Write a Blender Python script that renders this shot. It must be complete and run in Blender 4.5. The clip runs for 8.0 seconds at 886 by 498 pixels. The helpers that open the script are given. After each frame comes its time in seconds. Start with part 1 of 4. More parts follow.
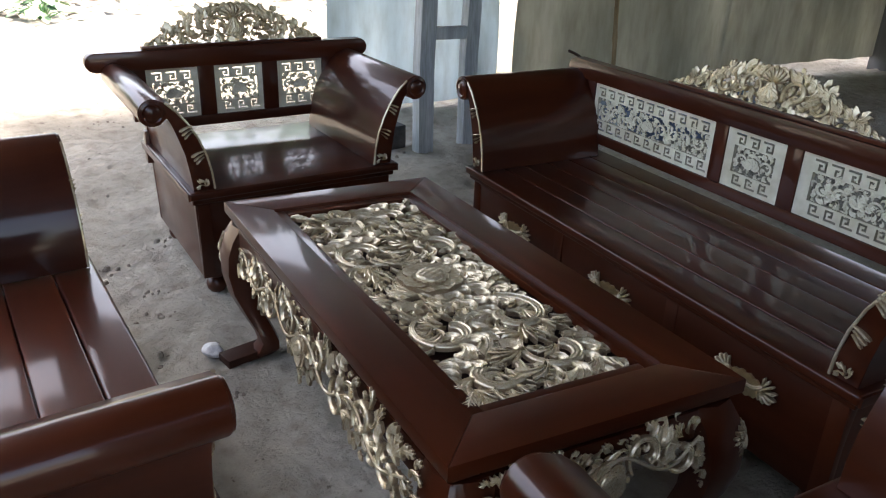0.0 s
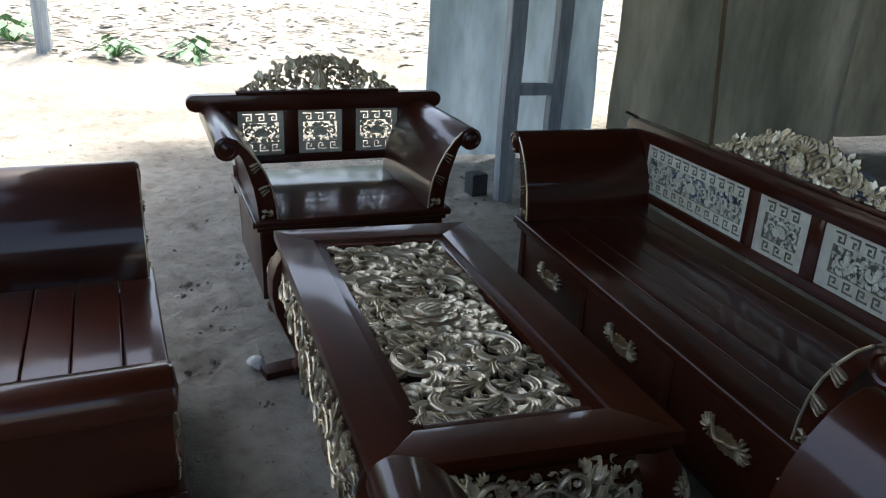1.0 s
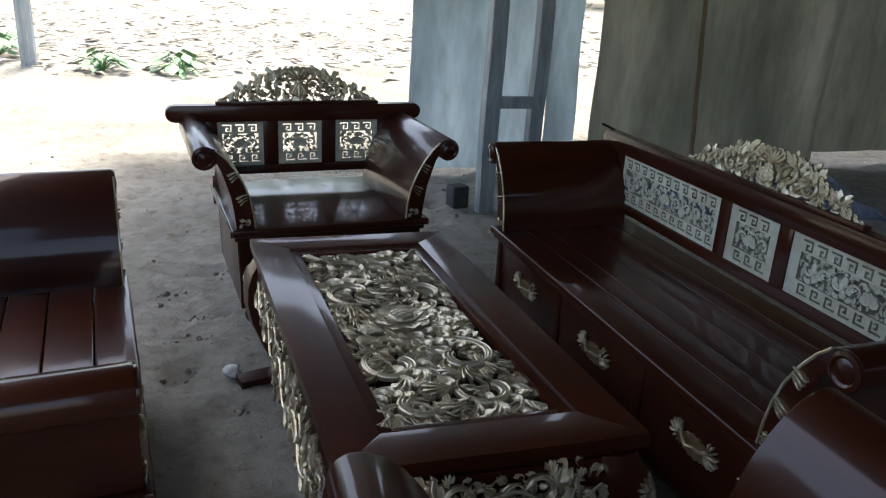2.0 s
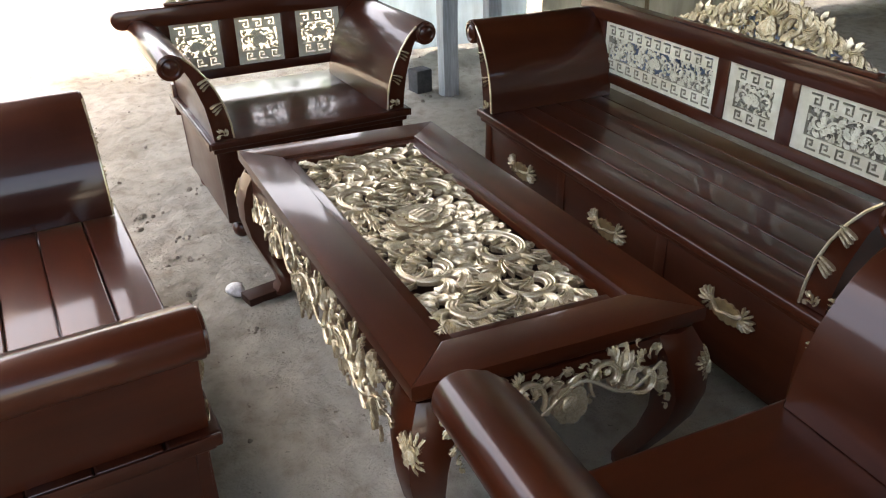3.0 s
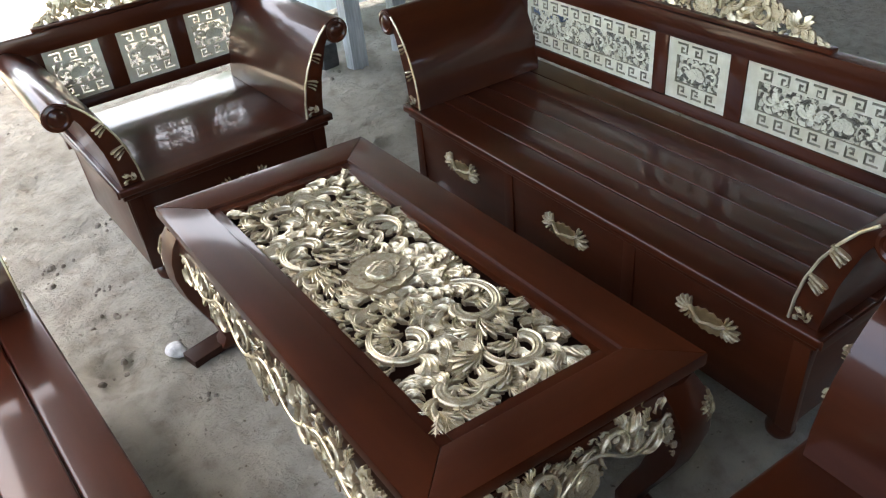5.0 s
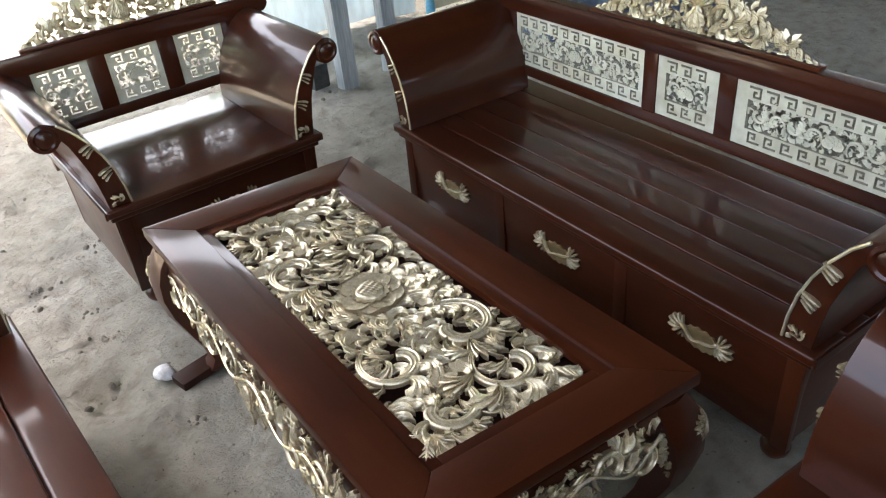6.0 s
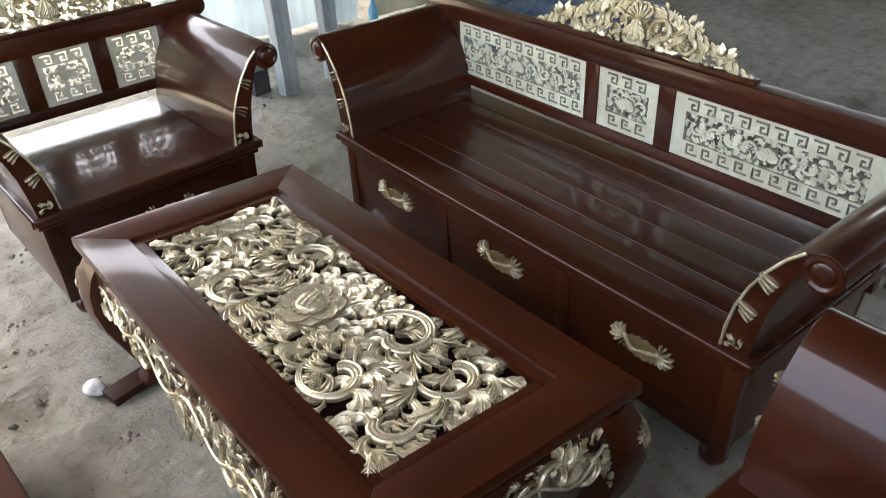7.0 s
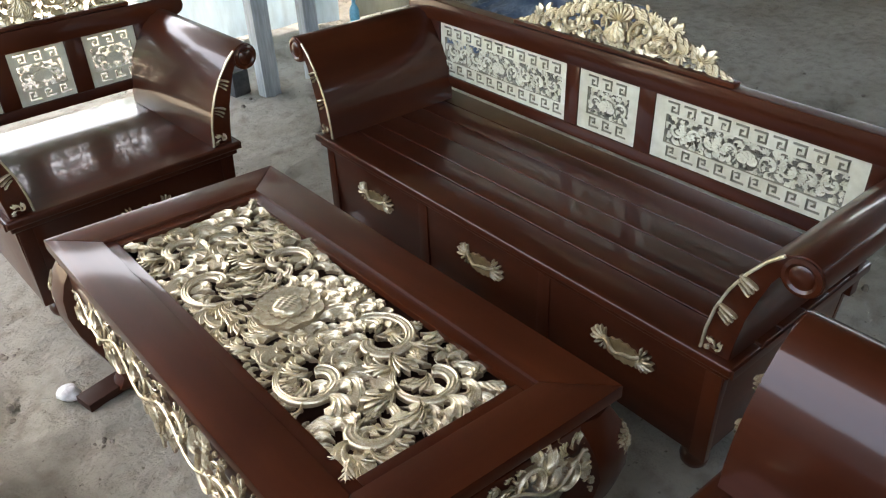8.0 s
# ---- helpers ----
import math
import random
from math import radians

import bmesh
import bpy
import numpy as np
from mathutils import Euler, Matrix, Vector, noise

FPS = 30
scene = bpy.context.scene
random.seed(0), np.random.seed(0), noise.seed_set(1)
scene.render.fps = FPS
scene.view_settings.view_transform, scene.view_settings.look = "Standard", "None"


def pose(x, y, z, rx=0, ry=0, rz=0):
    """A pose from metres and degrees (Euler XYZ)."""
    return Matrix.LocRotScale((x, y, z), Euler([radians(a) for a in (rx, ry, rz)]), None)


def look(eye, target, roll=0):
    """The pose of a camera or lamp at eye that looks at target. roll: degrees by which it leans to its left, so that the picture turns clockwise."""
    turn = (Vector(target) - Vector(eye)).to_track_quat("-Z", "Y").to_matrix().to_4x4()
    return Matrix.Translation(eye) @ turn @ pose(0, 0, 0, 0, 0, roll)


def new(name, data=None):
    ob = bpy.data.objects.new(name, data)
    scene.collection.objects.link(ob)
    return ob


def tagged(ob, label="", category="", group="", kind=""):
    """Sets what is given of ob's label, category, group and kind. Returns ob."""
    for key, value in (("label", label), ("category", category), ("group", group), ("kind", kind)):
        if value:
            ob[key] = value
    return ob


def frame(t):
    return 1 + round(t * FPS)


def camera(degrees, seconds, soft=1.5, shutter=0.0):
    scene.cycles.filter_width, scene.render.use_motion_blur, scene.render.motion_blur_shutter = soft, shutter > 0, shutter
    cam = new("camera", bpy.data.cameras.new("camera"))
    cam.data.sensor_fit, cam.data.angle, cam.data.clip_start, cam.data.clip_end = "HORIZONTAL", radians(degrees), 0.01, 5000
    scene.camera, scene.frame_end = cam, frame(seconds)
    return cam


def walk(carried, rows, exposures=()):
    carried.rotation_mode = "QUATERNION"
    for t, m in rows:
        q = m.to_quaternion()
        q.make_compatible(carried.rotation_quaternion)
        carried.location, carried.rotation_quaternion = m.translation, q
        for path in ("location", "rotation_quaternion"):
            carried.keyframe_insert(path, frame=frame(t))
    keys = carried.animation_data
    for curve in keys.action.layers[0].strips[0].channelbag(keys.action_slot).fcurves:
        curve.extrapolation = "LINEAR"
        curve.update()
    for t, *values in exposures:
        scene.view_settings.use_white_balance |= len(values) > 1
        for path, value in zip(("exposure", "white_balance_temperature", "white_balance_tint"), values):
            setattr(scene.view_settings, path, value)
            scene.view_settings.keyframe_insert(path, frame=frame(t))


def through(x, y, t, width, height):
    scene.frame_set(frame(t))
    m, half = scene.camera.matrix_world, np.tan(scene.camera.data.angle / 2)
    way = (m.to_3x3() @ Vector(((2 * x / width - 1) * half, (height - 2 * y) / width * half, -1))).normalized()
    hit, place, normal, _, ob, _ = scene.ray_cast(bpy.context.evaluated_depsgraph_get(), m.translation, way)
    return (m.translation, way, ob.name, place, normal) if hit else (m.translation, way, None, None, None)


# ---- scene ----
cam = camera(59.5, 8.0, soft=1.15)
PATH = [
    (0, (-0.777, -1.545, 1.342), (0.093, 0.056, 0.519), 2.3),
    (0.5, (-0.646, -1.734, 1.376), (-0.039, 0.009, 0.605), 2.2),
    (1, (-0.537, -1.833, 1.404), (0.038, -0.059, 0.681), 2.9),
    (2.3, (-0.502, -1.871, 1.379), (0.114, -0.095, 0.697), 3.2),
    (2.5, (-0.574, -1.832, 1.373), (0.077, -0.08, 0.662), 2.2),
    (3, (-0.671, -1.714, 1.388), (0.039, -0.108, 0.431), -0.9),
    (3.5, (-0.66, -1.511, 1.375), (0.137, 0.024, 0.37), -1.1),
    (4, (-0.641, -1.41, 1.419), (0.165, -0.006, 0.246), -2.0),
    (4.5, (-0.62, -1.388, 1.534), (0.21, 0.009, 0.368), -4.4),
    (5, (-0.618, -1.393, 1.577), (0.224, 0.021, 0.44), -5.5),
    (6.5, (-0.599, -1.377, 1.565), (0.328, 0.025, 0.48), -4.4),
    (7, (-0.593, -1.368, 1.562), (0.407, -0.021, 0.472), -2.7),
    (7.5, (-0.584, -1.363, 1.557), (0.446, -0.039, 0.467), -2.0),
    (8, (-0.578, -1.361, 1.554), (0.458, -0.04, 0.467), -1.9),
]
EXPOSURES = [(0.0, 2.72, 7300, 15), (0.5, 2.05, 6800, 12), (1.0, 1.76, 6450, 9), (2.3, 1.94, 6800, 10), (2.6, 2.4, 7350, 12), (3.0, 3.30, 8300, 16), (4.5, 3.52, 7850, 11), (5.2, 3.46, 7750, 11), (8.0, 3.63, 8200, 12)]
walk(cam, [(t, look(eye, target, roll)) for t, eye, target, roll in PATH], EXPOSURES)

# ---- world and light ----
SUN_UP, SUN_ROUND = radians(68), radians(10)
world = bpy.data.worlds.new("sky")
scene.world = world
world.use_nodes = True
wn = world.node_tree
sky = wn.nodes.new("ShaderNodeTexSky")
sky.sky_type = "NISHITA"
sky.sun_disc = False
sky.sun_elevation, sky.sun_rotation = SUN_UP, SUN_ROUND
sky.air_density, sky.dust_density = 1.0, 4.0
wn.links.new(sky.outputs["Color"], wn.nodes["Background"].inputs["Color"])
wn.nodes["Background"].inputs["Strength"].default_value = 0.15

sun_data = bpy.data.lights.new("sun", "SUN")
sun_data.energy, sun_data.angle, sun_data.color = 2.4, radians(12), (1.0, 0.97, 0.92)
sun = new("sun", sun_data)
sun.matrix_world = look((math.sin(SUN_ROUND) * math.cos(SUN_UP) * 30, math.cos(SUN_ROUND) * math.cos(SUN_UP) * 30, math.sin(SUN_UP) * 30), (0, 0, 0))


# ---- materials ----
class Mat:
    """A node material with a few short ways to wire it."""

    def __init__(self, name, rough=0.5, metal=0.0, coat=0.0):
        self.m = bpy.data.materials.new(name)
        self.m.use_nodes = True
        self.t = self.m.node_tree
        self.b = self.t.nodes["Principled BSDF"]
        self.b.inputs["Roughness"].default_value = rough
        self.b.inputs["Metallic"].default_value = metal
        self.b.inputs["Coat Weight"].default_value = coat
        self.b.inputs["Coat Roughness"].default_value = 0.09
        self.co = self.t.nodes.new("ShaderNodeTexCoord")

    def node(self, kind, **values):
        n = self.t.nodes.new(kind)
        for k, v in values.items():
            n.inputs[k].default_value = v
        return n

    def link(self, a, b):
        self.t.links.new(a, b)

    def noise(self, scale, detail=4.0, stretch=(1, 1, 1), rough=0.55, space="Object"):
        mp = self.node("ShaderNodeMapping", Scale=stretch)
        self.link(self.co.outputs[space], mp.inputs["Vector"])
        n = self.node("ShaderNodeTexNoise", Scale=scale, Detail=detail, Roughness=rough)
        self.link(mp.outputs["Vector"], n.inputs["Vector"])
        return n.outputs["Fac"]

    def ramp(self, fac, stops):
        r = self.t.nodes.new("ShaderNodeValToRGB")
        el = r.color_ramp.elements
        while len(el) < len(stops):
            el.new(0.5)
        for e, (p, c) in zip(el, stops):
            e.position, e.color = p, (*c, 1)
        self.link(fac, r.inputs["Fac"])
        return r.outputs["Color"]

    def mix(self, a, b, fac, blend="MIX"):
        n = self.t.nodes.new("ShaderNodeMix")
        n.data_type, n.blend_type = "RGBA", blend
        if isinstance(fac, float):
            n.inputs[0].default_value = fac
        else:
            self.link(fac, n.inputs[0])
        self.link(a, n.inputs[6])
        if isinstance(b, tuple):
            n.inputs[7].default_value = (*b, 1)
        else:
            self.link(b, n.inputs[7])
        return n.outputs[2]

    def vary(self, colour, low=0.8, high=1.2):
        """Each object a little lighter or darker than the next."""
        info = self.t.nodes.new("ShaderNodeObjectInfo")
        r = self.node("ShaderNodeMapRange")
        r.inputs[3].default_value, r.inputs[4].default_value = low, high
        self.link(info.outputs["Random"], r.inputs[0])
        n = self.t.nodes.new("ShaderNodeVectorMath")
        n.operation = "SCALE"
        self.link(colour, n.inputs[0])
        self.link(r.outputs[0], n.inputs["Scale"])
        return n.outputs["Vector"]

    def colour(self, socket):
        self.link(socket, self.b.inputs["Base Color"])

    def rough(self, fac, low, high):
        r = self.node("ShaderNodeMapRange")
        r.inputs[3].default_value, r.inputs[4].default_value = low, high
        self.link(fac, r.inputs[0])
        self.link(r.outputs[0], self.b.inputs["Roughness"])

    def bump(self, fac, strength, distance, coat=False):
        n = self.node("ShaderNodeBump", Strength=strength, Distance=distance)
        self.link(fac, n.inputs["Height"])
        self.link(n.outputs["Normal"], self.b.inputs["Normal"])
        if coat:
            self.link(n.outputs["Normal"], self.b.inputs["Coat Normal"])


def make_wood(name, dark, mid, light, low=0.30, high=0.44, coat=0.58, stretch=(0.6, 5, 5)):
    w = Mat(name, coat=coat)
    w.b.inputs["Specular IOR Level"].default_value = 0.15
    grain = w.noise(3.0, 3.0, stretch)
    stain = w.noise(2.2, 3.0)
    c = w.ramp(grain, [(0.2, dark), (0.5, mid), (0.9, light)])
    c = w.mix(c, w.ramp(stain, [(0.28, (0.46, 0.40, 0.38)), (0.5, (0.86, 0.86, 0.86)), (0.72, (1.2, 1.25, 1.25))]), 0.8, "MULTIPLY")
    w.colour(w.vary(c, 0.965, 1.035))
    w.rough(w.noise(9.0, 5.0), low, high)
    w.bump(w.noise(1.1, 2.0), 0.02, 0.01, True)
    return w.m


TONES = ((0.035, 0.0072, 0.0026), (0.050, 0.0104, 0.0036), (0.078, 0.0172, 0.0054))
WOOD = make_wood("lacquered_wood", *TONES)
WOOD_ACROSS = make_wood("lacquered_wood_across", *TONES, stretch=(5, 0.6, 5))
WOOD_UP = make_wood("lacquered_wood_upright", *TONES, stretch=(5, 5, 0.6))
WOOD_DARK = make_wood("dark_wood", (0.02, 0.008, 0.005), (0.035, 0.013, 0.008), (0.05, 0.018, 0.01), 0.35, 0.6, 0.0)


def make_gold(name, deep, mid, light, metal, low, high):
    g = Mat(name, metal=metal)
    c = g.ramp(g.noise(30.0, 3.0), [(0.2, deep), (0.5, mid), (0.75, light)])
    c = g.mix(c, g.ramp(g.noise(7.0, 3.0), [(0.35, (0.7, 0.62, 0.5)), (0.65, (1.0, 1.0, 1.0))]), 0.6, "MULTIPLY")
    g.colour(g.vary(c, 0.92, 1.05))
    g.rough(g.noise(60.0, 3.0), low, high)
    g.bump(g.noise(180.0, 2.0), 0.12, 0.001)
    return g.m


GOLD = make_gold("gold_paint", (0.48, 0.395, 0.235), (0.69, 0.60, 0.41), (0.84, 0.76, 0.59), 0.55, 0.17, 0.30)
GOLD_DARK = make_gold("worn_gold_paint", (0.20, 0.14, 0.07), (0.32, 0.235, 0.12), (0.44, 0.34, 0.19), 0.4, 0.3, 0.5)
PALE_GOLD = make_gold("pale_gold_paint", (0.60, 0.575, 0.43), (0.69, 0.665, 0.52), (0.76, 0.74, 0.60), 0.08, 0.28, 0.42)


# Darker cut sides: raw wood, plus shade painted in between the carved pieces.
CUT_SHADE_GOLD = make_gold("cut_shade_gold", (0.12, 0.08, 0.045), (0.20, 0.14, 0.08), (0.32, 0.24, 0.14), 0.1, 0.45, 0.7)
CUT_SHADE_PALE = make_gold("cut_shade_pale", (0.26, 0.24, 0.17), (0.36, 0.335, 0.25), (0.46, 0.43, 0.33), 0.0, 0.45, 0.7)
CUT_SHADE = {GOLD.name: CUT_SHADE_GOLD, PALE_GOLD.name: CUT_SHADE_PALE}


def make_dirt(name):
    d = Mat(name, rough=0.95)
    big, small = d.noise(0.9, 5.0), d.noise(14.0, 6.0)
    c = d.ramp(big, [(0.3, (0.245, 0.224, 0.172)), (0.5, (0.350, 0.324, 0.262)), (0.72, (0.455, 0.43, 0.362))])
    c = d.mix(c, d.ramp(small, [(0.3, (0.60, 0.56, 0.52)), (0.5, (0.95, 0.95, 0.95)), (0.72, (1.12, 1.1, 1.08))]), 0.7, "MULTIPLY")
    c = d.mix(c, d.ramp(d.noise(46.0, 2.0), [(0.24, (0.35, 0.31, 0.27)), (0.31, (1.0, 1.0, 1.0))]), 0.8, "MULTIPLY")
    d.colour(c)
    d.bump(d.noise(11.0, 9.0, rough=0.68), 1.0, 0.055)
    return d.m


DIRT = make_dirt("packed_dirt")


def make_sheet(name, deep, mid, light, rough, through=0.0, bump=0.3, stretch=(1, 1, 0.25)):
    s = Mat(name, rough=rough)
    c = s.ramp(s.noise(2.2, 6.0, stretch), [(0.3, deep), (0.52, mid), (0.72, light)])
    c = s.mix(c, s.ramp(s.noise(18.0, 5.0, stretch), [(0.3, (0.75, 0.73, 0.7)), (0.6, (1.0, 1.0, 1.0))]), 0.7, "MULTIPLY")
    s.colour(c)
    s.bump(s.noise(3.0, 5.0), bump, 0.03)
    if through:
        tr = s.node("ShaderNodeBsdfTranslucent")
        s.link(c, tr.inputs["Color"])
        mx = s.node("ShaderNodeMixShader", Fac=through)
        s.link(s.b.outputs[0], mx.inputs[1])
        s.link(tr.outputs[0], mx.inputs[2])
        s.link(mx.outputs[0], s.t.nodes["Material Output"].inputs["Surface"])
    return s.m


BLUE_SHEET = make_sheet("blue_grey_sheet", (0.36, 0.42, 0.44), (0.57, 0.65, 0.68), (0.74, 0.81, 0.83), 0.5, 0.7)
DULL_SHEET = make_sheet("dull_blue_sheet", (0.15, 0.18, 0.20), (0.23, 0.27, 0.30), (0.32, 0.36, 0.39), 0.5, 0.3)
TARP = make_sheet("grey_tarpaulin", (0.24, 0.245, 0.205), (0.37, 0.375, 0.32), (0.50, 0.50, 0.43), 0.6, 0.60)
BLOCKER_GREY = make_sheet("blocker_grey", (0.10, 0.095, 0.09), (0.14, 0.135, 0.13), (0.18, 0.175, 0.17), 0.9)
POST_WOOD = make_sheet("weathered_post", (0.22, 0.24, 0.24), (0.36, 0.385, 0.385), (0.50, 0.52, 0.51), 0.85, 0.0, 0.5, (6, 6, 0.6))
# for the unseen roof, kept dark to cut bounced light
ROOF = make_sheet("unseen_roof_dark", (0.026, 0.022, 0.018), (0.040, 0.034, 0.028), (0.06, 0.052, 0.044), 0.8)
STONE = make_sheet("white_stone", (0.5, 0.5, 0.48), (0.68, 0.68, 0.66), (0.8, 0.8, 0.78), 0.8, 0.0, 0.5, (8, 8, 8))
BLOCK = make_sheet("dark_block", (0.04, 0.045, 0.045), (0.07, 0.07, 0.07), (0.11, 0.11, 0.1), 0.9, 0.0, 0.5, (5, 5, 5))
CRUMB = make_sheet("earth_crumbs", (0.13, 0.11, 0.09), (0.21, 0.185, 0.15), (0.30, 0.27, 0.225), 0.95, 0.0, 0.4, (9, 9, 9))
BAMBOO = make_sheet("bamboo", (0.12, 0.08, 0.04), (0.2, 0.14, 0.07), (0.28, 0.2, 0.11), 0.6, 0.0, 0.3, (6, 6, 1))
AQUA = make_sheet("aqua_plastic", (0.10, 0.38, 0.55), (0.15, 0.48, 0.65), (0.22, 0.56, 0.72), 0.3, 0.0, 0.1, (4, 4, 4))
BLUE_TARP = make_sheet("blue_plastic", (0.03, 0.05, 0.10), (0.09, 0.13, 0.19), (0.25, 0.30, 0.34), 0.4, 0.0, 0.4, (3, 3, 3))


def make_leaf(name, deep, mid, light):
    lf = Mat(name, rough=0.6)
    info = lf.t.nodes.new("ShaderNodeNewGeometry")
    lf.colour(lf.ramp(info.outputs["Random Per Island"], [(0.1, deep), (0.5, mid), (0.9, light)]))
    return lf.m


LITTER = make_leaf("dry_leaves", (0.12, 0.10, 0.08), (0.36, 0.33, 0.28), (0.55, 0.52, 0.46))
GREEN = make_leaf("green_leaves", (0.05, 0.13, 0.05), (0.11, 0.25, 0.10), (0.20, 0.36, 0.17))


# ---- mesh helpers ----
def link_mesh(name, me, material, parent=None, label="", m=None):
    if material and not me.materials:
        me.materials.append(material)
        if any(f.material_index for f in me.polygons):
            me.materials.append(CUT_SHADE[material.name])
    ob = new(name, me)
    if parent:
        ob.parent = parent
    if m is not None:
        ob.matrix_basis = m
    return tagged(ob, label)


def finish(bm, name, angle=38):
    bmesh.ops.recalc_face_normals(bm, faces=bm.faces)
    me = bpy.data.meshes.new(name)
    bm.to_mesh(me)
    bm.free()
    me.shade_smooth()
    me.set_sharp_from_angle(angle=radians(angle))
    return me


def part(name, bm, material, parent=None, label="", m=None):
    return link_mesh(name, finish(bm, name), material, parent, label, m)


def thing(name, label, category, group="", m=None):
    ob = new(name)
    ob.empty_display_size = 0.1
    if m is not None:
        ob.matrix_basis = m
    return tagged(ob, label, category, group)


def box(x0, x1, y0, y1, z0, z1, bevel=0.004, seg=2, bm=None):
    own = bm is None
    b = bmesh.new()
    r = bmesh.ops.create_cube(b, size=1)
    for v in r["verts"]:
        v.co = ((x0 + x1) / 2 + v.co.x * (x1 - x0), (y0 + y1) / 2 + v.co.y * (y1 - y0), (z0 + z1) / 2 + v.co.z * (z1 - z0))
    if bevel:
        bmesh.ops.bevel(b, geom=b.edges[:], offset=bevel, segments=seg, affect="EDGES", profile=0.6)
    if own:
        return b
    tmp = bpy.data.meshes.new("t")
    b.to_mesh(tmp)
    b.free()
    bm.from_mesh(tmp)
    bpy.data.meshes.remove(tmp)
    return bm


def prism(points, lo, hi, axis="y", bevel=0.0):
    """A closed outline drawn out along an axis. points: (a, b) in the two other axes."""
    bm = bmesh.new()

    def at(a, b, c):
        return {"x": (c, a, b), "y": (a, c, b), "z": (a, b, c)}[axis]

    lows = [bm.verts.new(at(a, b, lo)) for a, b in points]
    highs = [bm.verts.new(at(a, b, hi)) for a, b in points]
    caps = [bm.faces.new(lows), bm.faces.new(highs)]
    n = len(points)
    for i in range(n):
        bm.faces.new((lows[i], lows[(i + 1) % n], highs[(i + 1) % n], highs[i]))
    if bevel:
        edges = {e for f in caps for e in f.edges}
        bmesh.ops.bevel(bm, geom=list(edges), offset=bevel, segments=2, affect="EDGES", profile=0.6)
    return bm


def lathe(profile, steps=20, bm=None):
    """A turned form round z. profile: (radius, z)."""
    bm = bm or bmesh.new()
    rings = []
    for r, z in profile:
        rings.append([bm.verts.new((r * math.cos(2 * math.pi * i / steps), r * math.sin(2 * math.pi * i / steps), z)) for i in range(steps)])
    for a, b in zip(rings, rings[1:]):
        for i in range(steps):
            bm.faces.new((a[i], a[(i + 1) % steps], b[(i + 1) % steps], b[i]))
    bm.faces.new(rings[0])
    bm.faces.new(rings[-1])
    return bm


def tube(points, radii, steps=8, bm=None, flat=1.0):
    """A tapered tube along points."""
    bm = bm or bmesh.new()
    rings = []
    pts = [Vector(p) for p in points]
    for i, p in enumerate(pts):
        d = (pts[min(i + 1, len(pts) - 1)] - pts[max(i - 1, 0)]).normalized()
        side = d.cross(Vector((0, 0, 1)))
        side = side.normalized() if side.length > 1e-4 else Vector((1, 0, 0))
        up = side.cross(d)
        r = radii[i] if hasattr(radii, "__len__") else radii
        rings.append([bm.verts.new(p + side * r * math.cos(2 * math.pi * k / steps) + up * r * flat * math.sin(2 * math.pi * k / steps)) for k in range(steps)])
    for a, b in zip(rings, rings[1:]):
        for i in range(steps):
            bm.faces.new((a[i], a[(i + 1) % steps], b[(i + 1) % steps], b[i]))
    bm.faces.new(rings[0])
    bm.faces.new(rings[-1])
    return bm


# ---- carved ornament pieces (length 1 along x, face up) ----
def grid_mesh(name, rows, skirt):
    """A relief from rows of points, with a rim that goes down to the ground behind it."""
    bm = bmesh.new()
    vs = [[bm.verts.new(p) for p in row] for row in rows]
    for a, b in zip(vs, vs[1:]):
        for i in range(len(a) - 1):
            bm.faces.new((a[i], a[i + 1], b[i + 1], b[i]))
    rim = vs[0] + [r[-1] for r in vs[1:]] + vs[-1][-2::-1] + [r[0] for r in vs[-2:0:-1]]
    low = [bm.verts.new((v.co.x, v.co.y, -skirt)) for v in rim]
    n = len(rim)
    for i in range(n):
        # the rim gets the darker side tone, which paints shade into the gaps
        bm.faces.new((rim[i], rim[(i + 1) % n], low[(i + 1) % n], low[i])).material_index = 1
    return finish(bm, name, 50)


def acanthus(name, bend, wide_out, wide_in, lobes):
    """A carved leaf: a curved blade with a scalloped edge and a sharp flute running out to every lobe."""
    ns, nt = 37, 9
    rows = []
    for i in range(ns):
        s = i / (ns - 1)
        row = []
        for k in range(nt):
            t = -1 + 2 * k / (nt - 1)
            u = abs(t)
            q = min(1.0, s + 0.68 * u * (1 - s) * min(1, s * 2.2))
            a = bend * q
            x, y = (math.sin(a) / bend, (1 - math.cos(a)) / bend) if abs(bend) > 1e-3 else (q, 0.0)
            f = (lobes * s) % 1.0
            lobe = math.sin(math.pi * (f ** 0.7)) ** 0.5 if 0 < f < 1 else 0.0
            body = math.sin(math.pi * (0.06 + 0.90 * s)) ** 0.75
            w = (wide_out if t < 0 else wide_in) * body * (1 - 0.48 * (1 - lobe) * u)
            x, y = x - math.sin(a) * t * w, y + math.cos(a) * t * w
            ridge = 0.070 * abs(math.sin(math.pi * lobes * s)) ** 0.8 * (0.25 + 0.75 * u) * body
            rib = 0.05 * max(0, 1 - 4.5 * u)
            z = 0.07 + 0.11 * math.sin(math.pi * (0.15 + 0.75 * s)) * (1 - 0.75 * u * u) + ridge + rib
            row.append((x, y, z))
        rows.append(row)
    return grid_mesh(name, rows, 0.06)


